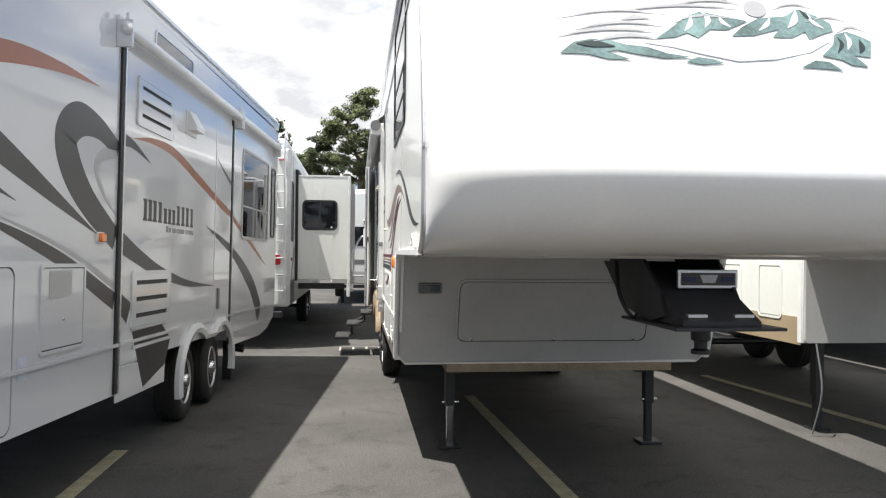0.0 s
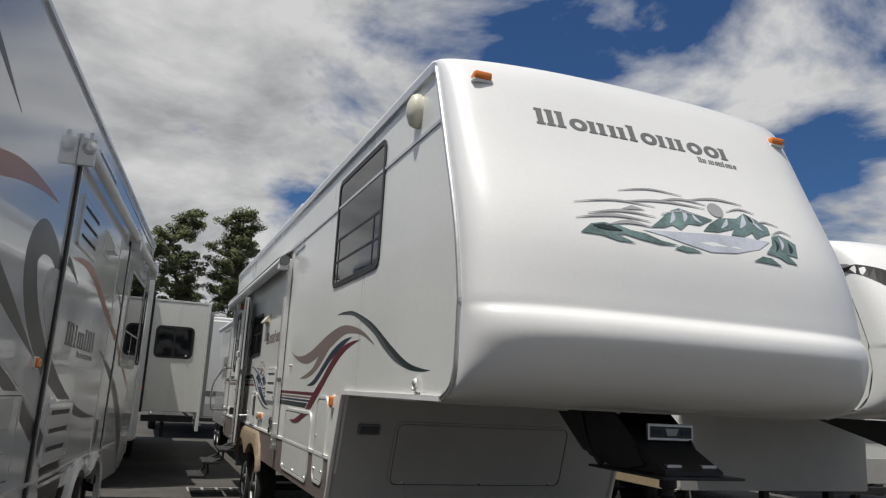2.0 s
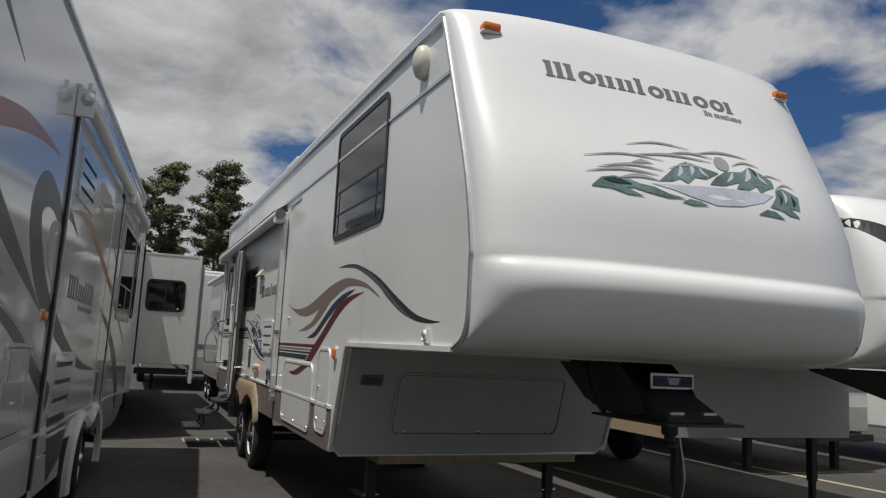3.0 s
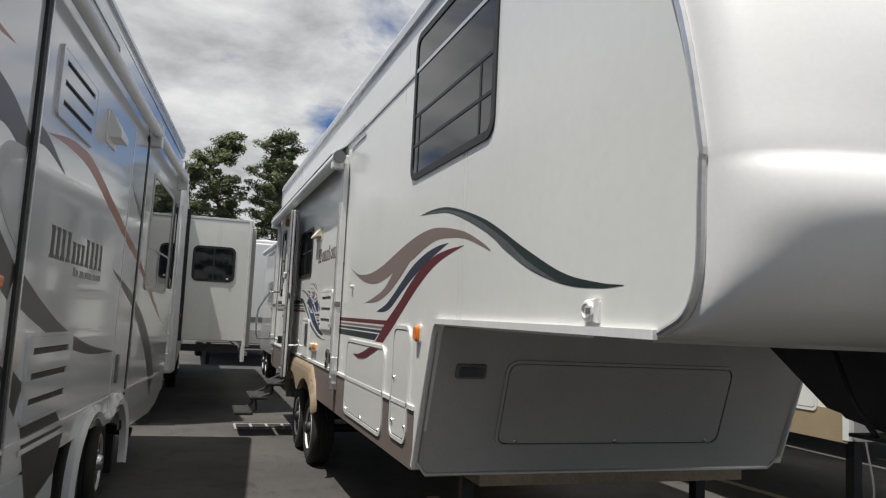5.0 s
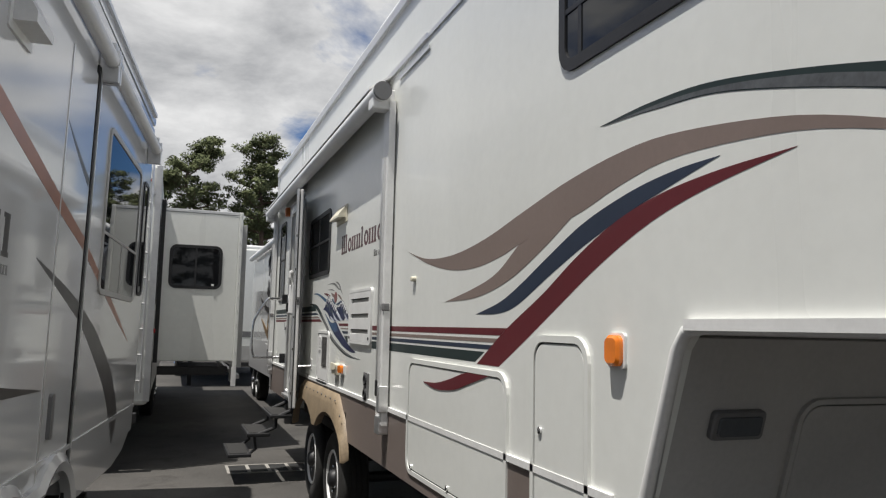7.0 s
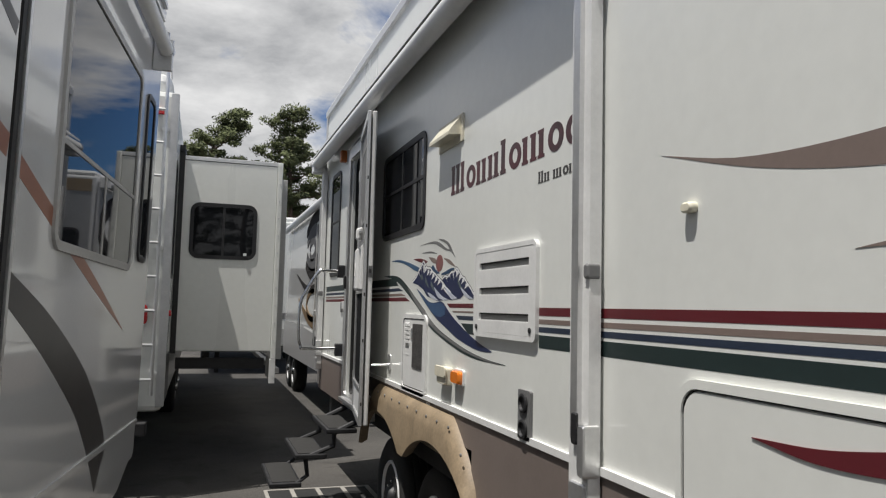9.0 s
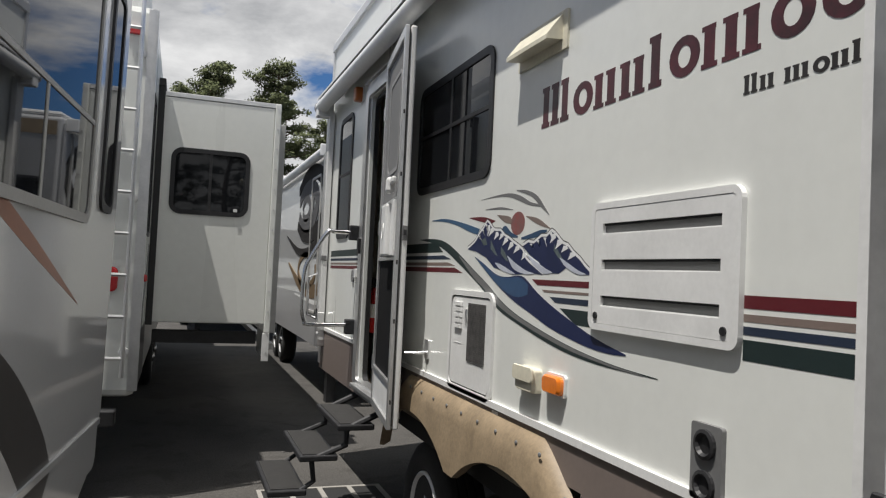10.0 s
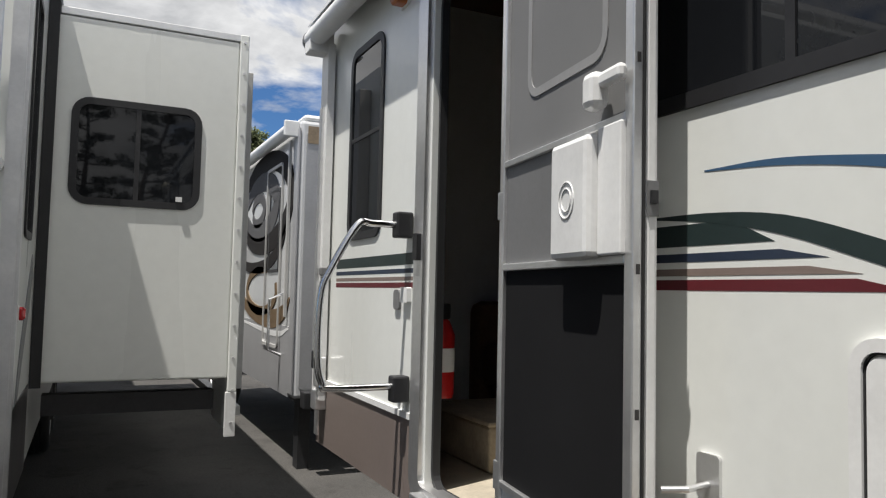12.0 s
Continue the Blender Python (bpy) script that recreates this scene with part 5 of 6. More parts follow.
part("roof_edge", prism(bmesh.new(), [(0.0, 3.34), (0.004, 3.40), (-0.02, 3.48), (-0.08, 3.54), (-0.3, 3.57), (-1.2, 3.60), (-2.1, 3.57), (-2.4, 3.52), (-2.45, 3.40), (-2.45, 3.34)], -7.5, 5.46), GEL_GLOSS, sv, matrix=SB @ Matrix(((1, 0, 0, 0), (0, 0, 1, 0), (0, 1, 0, 0), (0, 0, 0, 1))), smooth=True)
part("gutter_rail", slab(-7.3, 5.4, 3.4, 3.429, 0, 0.02, 0, 0.005), ALU, sv, matrix=SW)
part("slide_panel", slab(0.048, 2.922, 0.745, 2.94, 0.0, 0.012, 0.02, 0.004), GEL_GLOSS, sv, "flush slide-out wall panel", matrix=SW)
part("slide_panel", slab(2.973, 5.3, 0.692, 2.837, 0.0, 0.012, 0.06, 0.004), GEL_GLOSS, sv, matrix=SW)
part("slide_panel", slab(0.048, 0.996, 0.496, 0.73, 0.0, 0.012, 0, 0.004), GEL_GLOSS, sv, matrix=SW)
for u, lo in ((0.03, 0.56), (2.95, 0.58)):
    part("slide_seal", slab(u - 0.018, u + 0.018, lo, 3.0, 0, 0.016, 0, 0.005), SEAL, sv, matrix=SW)
    part("trim_strip", slab(u + 0.024, u + 0.045, lo, 3.0, 0.012, 0.022, 0, 0.004), ALU, sv, matrix=SW)
part("seam_strip", slab(2.324, 2.339, 0.796, 2.889, 0.012, 0.016), ALU, sv, matrix=SW)
part("belt_strip", slab(-4.079, 5.3, 0.883, 0.908, 0.012, 0.022, 0, 0.004), GEL_GLOSS, sv, matrix=SW)
# slide toppers
for a, b in ((-0.06, 2.98), (3.04, 5.12)):
    tp = holder("slide_topper", sv, "rolled slide-out topper awning")
    part("roller", tube([SB @ Vector((0.07, a, 3.045)), SB @ Vector((0.07, b, 3.045))], 0.04, 14), WHITE, tp, smooth=True)
    part("wall_rail", slab(a, b, 3.10, 3.14, 0, 0.02, 0, 0.005), WHITE, tp, matrix=SW)
    for u in (a, b):
        part("bracket", box(0.0, 0.11, u - 0.012, u + 0.012, 2.92, 3.11, 0.006), ALU, tp, matrix=SB)
        part("spring_cap", lathe([(0.045, -0.02), (0.047, 0.02), (0.02, 0.03)], 14), ALU, tp, matrix=SB @ Matrix.Translation((0.07, u, 3.045)) @ pose(0, 0, 0, 0, 0, 90 if u == b else -90))
        part("bracket_ear", box(0.06, 0.085, u - 0.01, u + 0.01, 3.045, 3.155, 0.004), ALU, tp, matrix=SB)
window(sv, SW, 0.634, 1.569, 3.096, 3.27, 0.05, t=0.018, frame_mat=ALU, glass=SMOKE, label="slim clerestory window")
window(sv, SW @ Matrix.Translation((0, 0, 0.014)), 3.38, 4.78, 1.731, 2.779, 0.08, bars=(2.114,), mullions=((4.1, 1.754, 2.114),), t=0.035, frame_mat=GREY, glass=GLASS, label="large dark lounge window with sliding lower panes")
window(sv, SW @ Matrix.Translation((0, 0, 0.014)), 4.961, 5.213, 1.801, 2.747, 0.06, t=0.03, label="narrow dark window")
louvred(sv, SW @ Matrix.Translation((0, 0, 0.012)), 0.28, 1.041, 2.458, 2.818, 3, GEL_GLOSS, "fridge_vent", "white louvred refrigerator vent door")
louvred(sv, SW @ Matrix.Translation((0, 0, 0.012)), 0.253, 1.059, 0.976, 1.402, 3, GEL_GLOSS, "vent_panel", "white louvred lower vent door")
hd = holder("vent_hood", sv)
part("hood_plate", slab(1.369, 1.66, 2.584, 2.795, 0.012, 0.02, 0.01), WHITE, hd, matrix=SW)
part("hood_flap", prism(bmesh.new(), [(2.80, 0.02), (2.66, 0.10), (2.62, 0.10), (2.62, 0.02)], 1.40, 1.63), WHITE, hd, matrix=SW @ Matrix(((0, 0, 1, 0), (1, 0, 0, 0), (0, 1, 0, 0), (0, 0, 0, 1))))
lamp(sv, SW, -0.237, 1.623, 0.085, 0.06, AMBER)
hatch(sv, SW, -2.859, -1.221, 0.56, 1.46, GEL_GLOSS, "baggage_door", 0.08, locks=((-1.801, 1.377), (-1.888, 1.377), (-2.713, 0.646)))
gd = hatch(sv, SW, -0.98, -0.445, 0.944, 1.455, GEL_GLOSS, "utility_door", 0.03, locks=((-0.722, 1.135),))
part("meter_window", slab(-0.891, -0.633, 1.26, 1.415, 0.009, 0.013, 0.01), GREY, gd, matrix=SW)
part("sticker", slab(-1.183, -1.086, 0.836, 0.961, 0, 0.0015), D_PALE, sv, matrix=SW)
part("latch", slab(2.448, 2.505, 0.992, 1.206, 0.012, 0.03, 0.02), D_GREY, sv, matrix=SW)


def s_decal(pts, material, n=8, w=0.0025, lift=0.0):
    part("decal", swoosh(pts, w * 0.35, n), material, sv, matrix=SW @ Matrix.Translation((0, 0, lift)))


s_decal([(-3.895, 2.157, 0.03), (-2.922, 2.312, 0.11), (-2.183, 2.378, 0.13), (-1.807, 2.427, 0.13), (-1.277, 2.534, 0.11), (-0.791, 2.584, 0.06), (-0.306, 2.593, 0.004)], D_COPPER)
s_decal([(-4.099, 2.67, 0.02), (-3.12, 2.513, 0.2), (-2.143, 2.285, 0.2), (-1.365, 2.02, 0.15), (-0.777, 1.814, 0.08), (-0.27, 1.639, 0.004)], D_CHAR)
s_decal([(-3.508, 2.325, 0.01), (-2.724, 2.152, 0.11), (-2.138, 1.995, 0.10), (-1.653, 1.892, 0.05), (-1.236, 1.78, 0.004)], D_CHAR)
s_decal([(-2.252, 3.05, 0.03), (-1.864, 2.939, 0.05), (-1.378, 2.788, 0.004)], D_CHAR)
# loop
s_decal([(0.007, 2.226, 0.12), (-0.291, 2.326, 0.15), (-0.568, 2.328, 0.22), (-0.725, 2.2, 0.26), (-0.642, 2.021, 0.25), (-0.401, 1.825, 0.2), (-0.002, 1.619, 0.16)], D_CHAR, 10)
s_decal([(0.025, 2.314, 0.10), (0.239, 2.304, 0.06), (0.576, 2.217, 0.004)], D_CHAR, lift=0.012)
s_decal([(-0.012, 2.197, 0.05), (-0.239, 2.158, 0.08), (-0.316, 2.05, 0.06), (-0.185, 1.897, 0.03), (0.015, 1.774, 0.01)], D_SILVER, w=0.004)
s_decal([(0.046, 1.609, 0.15), (0.392, 1.502, 0.12), (0.859, 1.383, 0.09), (1.499, 1.281, 0.06), (2.291, 1.233, 0.004)], D_CHAR, lift=0.012)
s_decal([(0.248, 2.353, 0.004), (0.656, 2.392, 0.05), (1.118, 2.372, 0.075), (1.757, 2.233, 0.08), (2.419, 2.083, 0.075), (2.913, 1.979, 0.07)], D_COPPER, lift=0.012)
s_decal([(2.967, 1.961, 0.065), (3.529, 1.794, 0.06), (4.098, 1.624, 0.05), (4.719, 1.433, 0.004)], D_COPPER, lift=0.012)
s_decal([(2.025, 1.813, 0.004), (2.52, 1.708, 0.06), (2.92, 1.615, 0.09)], D_CHAR, lift=0.012)
s_decal([(2.972, 1.601, 0.09), (3.454, 1.424, 0.15), (3.943, 1.192, 0.2), (4.263, 0.96, 0.24), (4.42, 0.799, 0.24)], D_CHAR, lift=0.012)
s_decal([(2.335, 2.526, 0.004), (2.602, 2.419, 0.03), (2.907, 2.313, 0.05)], D_CHAR, lift=0.012)
s_decal([(-1.689, 1.713, 0.004), (-1.165, 1.594, 0.06), (-0.672, 1.452, 0.09), (0.005, 1.197, 0.12)], D_CHAR)
s_decal([(-1.554, 1.725, 0.004), (-1.069, 1.626, 0.02), (-0.574, 1.504, 0.03), (0.003, 1.3, 0.05)], D_SILVER, w=0.004)
s_decal([(0.052, 1.198, 0.12), (0.231, 1.099, 0.16)], D_CHAR, lift=0.012)
part("decal", prism(bmesh.new(), [(0.299, 0.963), (0.903, 0.968), (1.114, 0.84), (0.986, 0.637), (0.531, 0.527)], 0, 0.001), D_CHAR, sv, matrix=SW @ Matrix.Translation((0, 0, 0.012)))
part("belt_strip", slab(0.299, 1.086, 0.834, 0.86, 0.0145, 0.02), GEL_GLOSS, sv, matrix=SW)
mark_row(sv, SW @ Matrix.Translation((0, 0, 0.012)), 0.466, 1.775, 1.221, 0.165, "3T3TTTT", D_CHAR)
mark_row(sv, SW @ Matrix.Translation((0, 0, 0.012)), 0.95, 1.709, 0.71, 0.05, "22 3O212 2O21", D_GREY)
# wheels and white fender
for u in (1.78, 2.62):
    c = SB @ Vector((-0.06, u, 0))
    wheel(sv, c.x, c.y, 0.355, 1, ALLOY)
    c2 = SB @ Vector((-2.38, u, 0))
    wheel(sv, c2.x, c2.y, 0.355, -1, ALLOY)


def arch_pair(u1, u2, z, r0, r1, w):
    """Two joined wheel arches as one rolled band."""
    bm = bmesh.new()
    rows = []
    for uc, a0, a1 in ((u1, 195, 52), (u2, 128, -15)):
        for i in range(15):
            a = radians(a0 + (a1 - a0) * i / 14)
            c, s = math.cos(a), math.sin(a)
            rows.append([bm.verts.new((uc + c * r, z + s * r, h)) for r, h in ((r0, 0.0), (r0, w), ((r0 + r1) / 2, w * 1.25), (r1, w * 0.8), (r1, 0.0))])
    for p, q in zip(rows, rows[1:]):
        for k in range(5):
            j = (k + 1) % 5
            bm.faces.new((p[k], p[j], q[j], q[k]))
    bm.faces.new(rows[0]); bm.faces.new(rows[-1])
    return bm


part("fender", arch_pair(1.77, 2.61, 0.42, 0.40, 0.49, 0.05), GEL_GLOSS, sv, "white twin wheel-arch fender", matrix=SW, smooth=True)
part("wheel_well", box(-0.5, -0.06, 1.05, 3.12, 0.80, 0.818), UNDER, sv, matrix=SB)
part("chassis_rail", box(-0.62, -0.52, -4.2, 5.2, 0.42, 0.58), STEEL, sv, matrix=SB)
part("rear_bumper", box(-2.3, -0.12, 5.36, 5.46, 0.52, 0.62), STEEL, sv, matrix=SB)
part("stabiliser_jack", box(-0.3, -0.2, 3.9, 4.0, 0.05, 0.6), STEEL, sv, matrix=SB)
part("sewer_pipe", tube([SB @ Vector((-0.25, 3.9, 0.45)), SB @ Vector((-0.05, 3.9, 0.42))], 0.045), BLACK, sv)
part("landing_leg", box(-0.5, -0.42, -4.1, -4.02, -0.075, 0.6), STEEL, sv, matrix=SB)

# ---------------------------------------------------------------- the trailer with the extended slide-out
r3 = thing("travel_trailer", "white travel trailer with slide-out extended and rear ladder", "trailer", "parked trailers")
R3X, R3Y = -1.20, 13.36
# body and slide-out have added, unseen length northwards that shades the ground behind
part("body", box(-3.65, R3X, R3Y, 23.7, 0.66, 3.22, 0.05), GEL, r3)
part("roof", box(-3.6, R3X - 0.05, R3Y + 0.1, 23.6, 3.22, 3.40, 0.08), WHITE, r3)
R3S, R3W = face_south(R3Y), side_east(R3X)
part("corner_moulding", slab(R3Y, R3Y + 0.05, 0.7, 3.2, 0, 0.012, 0, 0.004), ALU, r3, matrix=R3W)
part("corner_moulding", slab(R3X - 0.05, R3X, 0.7, 3.2, 0, 0.012, 0, 0.004), ALU, r3, matrix=R3S)
lad = holder("ladder", r3, "white tubular rear ladder over the roof edge")
for x in (-1.62, -1.28):
    part("rail", tube([(x, R3Y - 0.10, 0.80), (x, R3Y - 0.10, 3.12), (x, R3Y - 0.06, 3.40), (x, R3Y + 0.1, 3.5), (x, R3Y + 0.35, 3.42)], 0.0135, 8), ALU, lad)
    for z in (0.95, 1.95, 2.9):
        part("standoff", tube([(x, R3Y - 0.1, z), (x, R3Y, z)], 0.012, 8), ALU, lad)
        part("standoff_foot", lathe([(0.032, 0), (0.03, 0.012), (0.015, 0.016)], 14, "z"), WHITE, lad, matrix=R3S @ Matrix.Translation((x, z, 0)))
for i in range(9):
    z = 0.92 + i * 0.265
    part("rung", tube([(-1.62, R3Y - 0.10, z), (-1.28, R3Y - 0.10, z)], 0.0125, 8), ALU, lad)
lamp(r3, R3S, -1.33, 3.04, 0.10, 0.045, RED_LENS)
lamp(r3, R3S, -1.40, 1.42, 0.12, 0.16, RED_LENS, "tail_lamp")
lamp(r3, R3W, 13.52, 1.43, 0.05, 0.05, RED_LENS)
window(r3, R3W, 13.62, 13.98, 1.72, 2.72, 0.06, t=0.03)
part("skirt", slab(R3Y + 0.02, 14.3, 0.70, 1.08, 0, 0.004), D_CHAR, r3, matrix=R3W)
part("decal", swoosh([(13.6, 1.0, 0.02), (13.8, 1.25, 0.12), (14.2, 1.62, 0.14)], 0.004, 6), D_GREY, r3, matrix=R3W)
slo = holder("slide_out", r3, "extended white slide-out room")
part("slide_box", box(R3X + 0.002, -0.29, 14.40, 22.6, 1.07, 2.86, 0.01), GEL, slo)
part("slide_face", box(-0.29, -0.243, 14.385, 22.64, 1.0, 2.90, 0.006), GEL, slo)
part("slide_leg", box(-0.30, -0.243, 14.385, 14.40, 0.77, 1.0, 0.003), WHITE, slo)
part("slide_leg", box(-0.29, -0.243, 14.40, 14.9, 0.80, 1.0, 0.003), WHITE, slo)
part("slide_seal", box(R3X + 0.002, R3X + 0.05, 14.375, 14.40, 1.05, 2.98), SEAL, slo)
part("slide_seal", box(R3X + 0.002, R3X + 0.05, 14.36, 22.65, 2.93, 2.99), SEAL, slo)
part("slide_roof_trim", box(R3X + 0.05, -0.28, 14.396, 22.6, 2.862, 2.90, 0.004), ALU, slo)
part("awning_rail", box(-0.243, -0.19, 14.55, 22.6, 0.85, 0.9), GREY, slo)
part("drop_skirt", box(-0.24, -0.165, 14.66, 14.76, 0.98, 2.78, 0.004), GREY, slo)
for i in range(13):
    part("rivet", lathe([(0.008, 0), (0.008, 0.004)], 8, "z"), ALU, slo, matrix=face_south(14.385) @ Matrix.Translation((-0.266, 0.84 + i * 0.168, 0)))
SLM = face_south(14.40)
sw = window(slo, SLM, -1.08, -0.468, 1.935, 2.465, 0.085, mullions=((-0.775, 1.96, 2.44),), t=0.035)
part("window_handle", slab(-0.585, -0.555, 1.975, 2.0, 0.01, 0.02), WHITE, sw, matrix=SLM)
part("slide_rail", box(-1.15, -0.34, 14.5, 14.6, 0.90, 1.0), STEEL, slo)
part("slide_rail", box(-1.15, -0.34, 19.6, 19.7, 0.90, 1.0), STEEL, slo)
for y in (18.2, 19.1):
    wheel(r3, R3X - 0.03, y, 0.35, 1, ALLOY)
part("rear_bumper", box(-3.5, R3X - 0.1, R3Y - 0.14, R3Y - 0.02, 0.50, 0.60, 0.01), STEEL, r3)
part("bumper_bracket", box(-1.75, -1.65, R3Y - 0.05, R3Y + 0.6, 0.48, 0.7), STEEL, r3)
part("bumper_bracket", box(-3.2, -3.1, R3Y - 0.05, R3Y + 0.6, 0.48, 0.7), STEEL, r3)
part("chassis_rail", box(-1.75, -1.65, R3Y + 0.5, 23.4, 0.48, 0.66), STEEL, r3)
part("axle", tube([(-3.4, 18.2, 0.35), (-1.3, 18.2, 0.35)], 0.04), STEEL, r3)

# ---------------------------------------------------------------- the trailer with swirls, behind
r4 = thing("travel_trailer", "silver and white travel trailer with large charcoal swirls", "trailer", "parked trailers")
R4X, R4Y = 0.62, 16.6
part("body", box(R4X, 2.95, R4Y, 21.8, 0.62, 3.0, 0.03), GEL_GLOSS, r4)
part("roof", box(R4X + 0.03, 2.92, R4Y + 0.02, 21.7, 3.0, 3.06, 0.03), WHITE, r4)
R4W, R4S = side_west(R4X), face_south(R4Y)
part("rear_panel", slab(R4X + 0.05, 2.9, 0.7, 2.9, 0, 0.01, 0.03), D_SILVER, r4, matrix=R4S)
part("corner_moulding", slab(R4Y, R4Y + 0.14, 0.66, 2.93, 0, 0.012), D_SILVER, r4, matrix=R4W)
part("roof_cap", slab(R4X + 0.06, 2.88, 2.80, 2.95, 0.01, 0.016), TAN, r4, matrix=R4S)
window(r4, R4S @ Matrix.Translation((0, 0, 0.01)), 0.78, 1.7, 1.75, 2.35, 0.07)
part("lower_panel", slab(R4Y + 0.14, 21.8, 0.62, 1.22, 0, 0.005), D_SILVER, r4, matrix=R4W)
a4 = holder("awning", r4)
part("roller", tube([(R4X - 0.07, R4Y + 0.1, 2.93), (R4X - 0.07, 21.5, 2.93)], 0.055, 14), WHITE, a4, smooth=True)
part("arm", slab(R4Y + 0.24, R4Y + 0.28, 1.3, 2.86, 0.013, 0.035, 0, 0.006), GREY, a4, matrix=R4W)
part("end_cap", box(R4X - 0.13, R4X, R4Y + 0.06, R4Y + 0.1, 2.86, 3.0, 0.01), WHITE, a4)


def swirl(cu, cv, r, w, a0, a1, squash=1.0):
    return [(cu + r * math.cos(radians(a)), cv + r * squash * math.sin(radians(a)), w * (0.5 + 0.5 * math.sin(math.pi * (i + 0.5) / 9))) for i, a in enumerate(np.linspace(a0, a1, 9))]


D_MATT = mat("decal_matt_black", (0.03, 0.028, 0.028), 0.85, spec=0.1, var=0.12)
D_MATT_GREY = mat("decal_matt_grey", (0.11, 0.11, 0.115), 0.85, spec=0.1, var=0.12)
D_MATT_TAN = mat("decal_matt_tan", (0.17, 0.12, 0.075), 0.85, spec=0.1, var=0.12)
for pts, mt in ((swirl(18.0, 2.40, 1.15, 0.22, 35, 325, 0.37), D_MATT), (swirl(18.15, 2.38, 0.74, 0.22, 20, 340, 0.35), D_MATT_GREY), (swirl(18.25, 2.36, 0.3, 0.12, 0, 340, 0.45), D_MATT_GREY),
                ([(16.95, 2.2, 0.03), (17.2, 1.95, 0.12), (17.8, 1.78, 0.13), (18.8, 1.79, 0.1), (20.0, 2.04, 0.02)], D_MATT),
                (swirl(18.0, 1.53, 0.7, 0.10, 160, 470, 0.3), D_MATT_TAN),
                ([(16.78, 1.47, 0.02), (17.0, 1.34, 0.13), (17.5, 1.26, 0.18), (18.5, 1.32, 0.14), (19.7, 1.62, 0.03)], D_MATT_TAN), ([(16.8, 1.2, 0.02), (17.3, 1.13, 0.05), (18.9, 1.18, 0.02)], D_WHITE)):
    part("decal", swoosh(pts, 0.008, 8), mt, r4, matrix=R4W)
part("entry_door", ring(17.15, 17.8, 1.0, 2.72, 0.03, 0.004, 0.02, 0.06), GREY, r4, matrix=R4W)
window(r4, R4W, 17.25, 17.7, 1.7, 2.5, 0.05, glass=SMOKE)
part("grab_rail", tube([(R4X, 17.05, 1.5), (R4X - 0.12, 17.05, 1.45), (R4X - 0.12, 17.05, 1.0), (R4X, 17.05, 0.95)], 0.014, 8), CHROME, r4)
part("rear_bumper", box(R4X + 0.05, 2.9, R4Y - 0.2, R4Y - 0.06, 0.56, 0.70, 0.01), STEEL, r4)
part("bumper_bracket", box(R4X + 0.2, R4X + 0.3, R4Y - 0.15, R4Y + 0.9, 0.50, 0.64), STEEL, r4)
part("bumper_bracket", box(2.6, 2.7, R4Y - 0.15, R4Y + 0.9, 0.50, 0.64), STEEL, r4)
for y in (20.6, 21.35):
    wheel(r4, R4X + 0.06, y, 0.35, -1, ALLOY)
part("stabiliser_jack", box(R4X + 0.1, R4X + 0.2, R4Y + 0.15, R4Y + 0.3, 0.0, 0.62), STEEL, r4)

# ---------------------------------------------------------------- the trailer along the east side
r5 = thing("fifth_wheel_trailer", "white fifth-wheel trailer with dark wing drawing on its nose", "trailer", "parked trailers")
R5X0, R5X1 = 3.68, 6.18
E_PROF = [(2.98, 6.1, 6.0), (2.96, 5.75, 5.5), (2.9, 5.5, 5.2), (2.75, 5.35, 5.0), (2.45, 5.2, 4.8), (2.1, 5.08, 4.62), (2.05, 5.08, 4.60), (1.9, 5.06, 4.56), (1.72, 5.1, 4.66), (1.62, 5.2, 4.9), (1.56, 5.45, 5.25)]
part("front_cap", cap_mesh(R5X0, R5X1, E_PROF), CAP, r5, smooth=True)
part("body", prism(bmesh.new(), [(6.1, 2.98)] + [(y + 0.01, z) for z, y, f in E_PROF[1:-1]] + [(7.18, 1.57), (7.2, 0.80), (15.5, 0.80), (15.5, 3.1)], R5X0 + 0.004, R5X1 - 0.004), GEL, r5, matrix=Matrix(((0, 0, 1, 0), (1, 0, 0, 0), (0, 1, 0, 0), (0, 0, 0, 1))))
R5W = side_west(R5X0 + 0.004)
# grey in place of white: the shade under the nose is painted in
part("front_panel", slab(R5X0 + 0.02, R5X1 - 0.02, 0.80, 1.555, 0, 0.02, 0.03), GREY, r5, matrix=face_south(7.2))
part("skirt", slab(7.22, 12, 0.78, 1.02, 0, 0.006), mat("tan_skirt", (0.36, 0.28, 0.18), 0.5), r5, matrix=R5W)
hatch(r5, R5W, 7.5, 7.9, 0.98, 1.48, GEL, "baggage_door", 0.05)
hatch(r5, R5W, 8.2, 9.4, 1.06, 1.48, GEL, "baggage_door", 0.05)
part("corner_moulding", slab(7.2, 7.26, 0.8, 1.55, 0, 0.01), WHITE, r5, matrix=R5W)
for x in (R5X0 + 0.3, R5X1 - 0.3):
    leg = holder("landing_leg", r5)
    part("leg_tube", box(x - 0.04, x + 0.04, 7.4, 7.48, 0.3, 0.82), STEEL, leg)
    part("foot", box(x - 0.08, x + 0.08, 7.36, 7.52, 0.0, 0.02), STEEL, leg)
    part("inner_leg", box(x - 0.028, x + 0.028, 7.41, 7.47, 0.02, 0.32), STEEL, leg)
part("cable", tube([(R5X0 + 0.1, 7.15, 0.8), (R5X0 + 0.12, 7.1, 0.4), (R5X0 + 0.1, 7.2, 0.02)], 0.008, 6, 5), D_GREY, r5)
pb = holder("pin_box", r5)
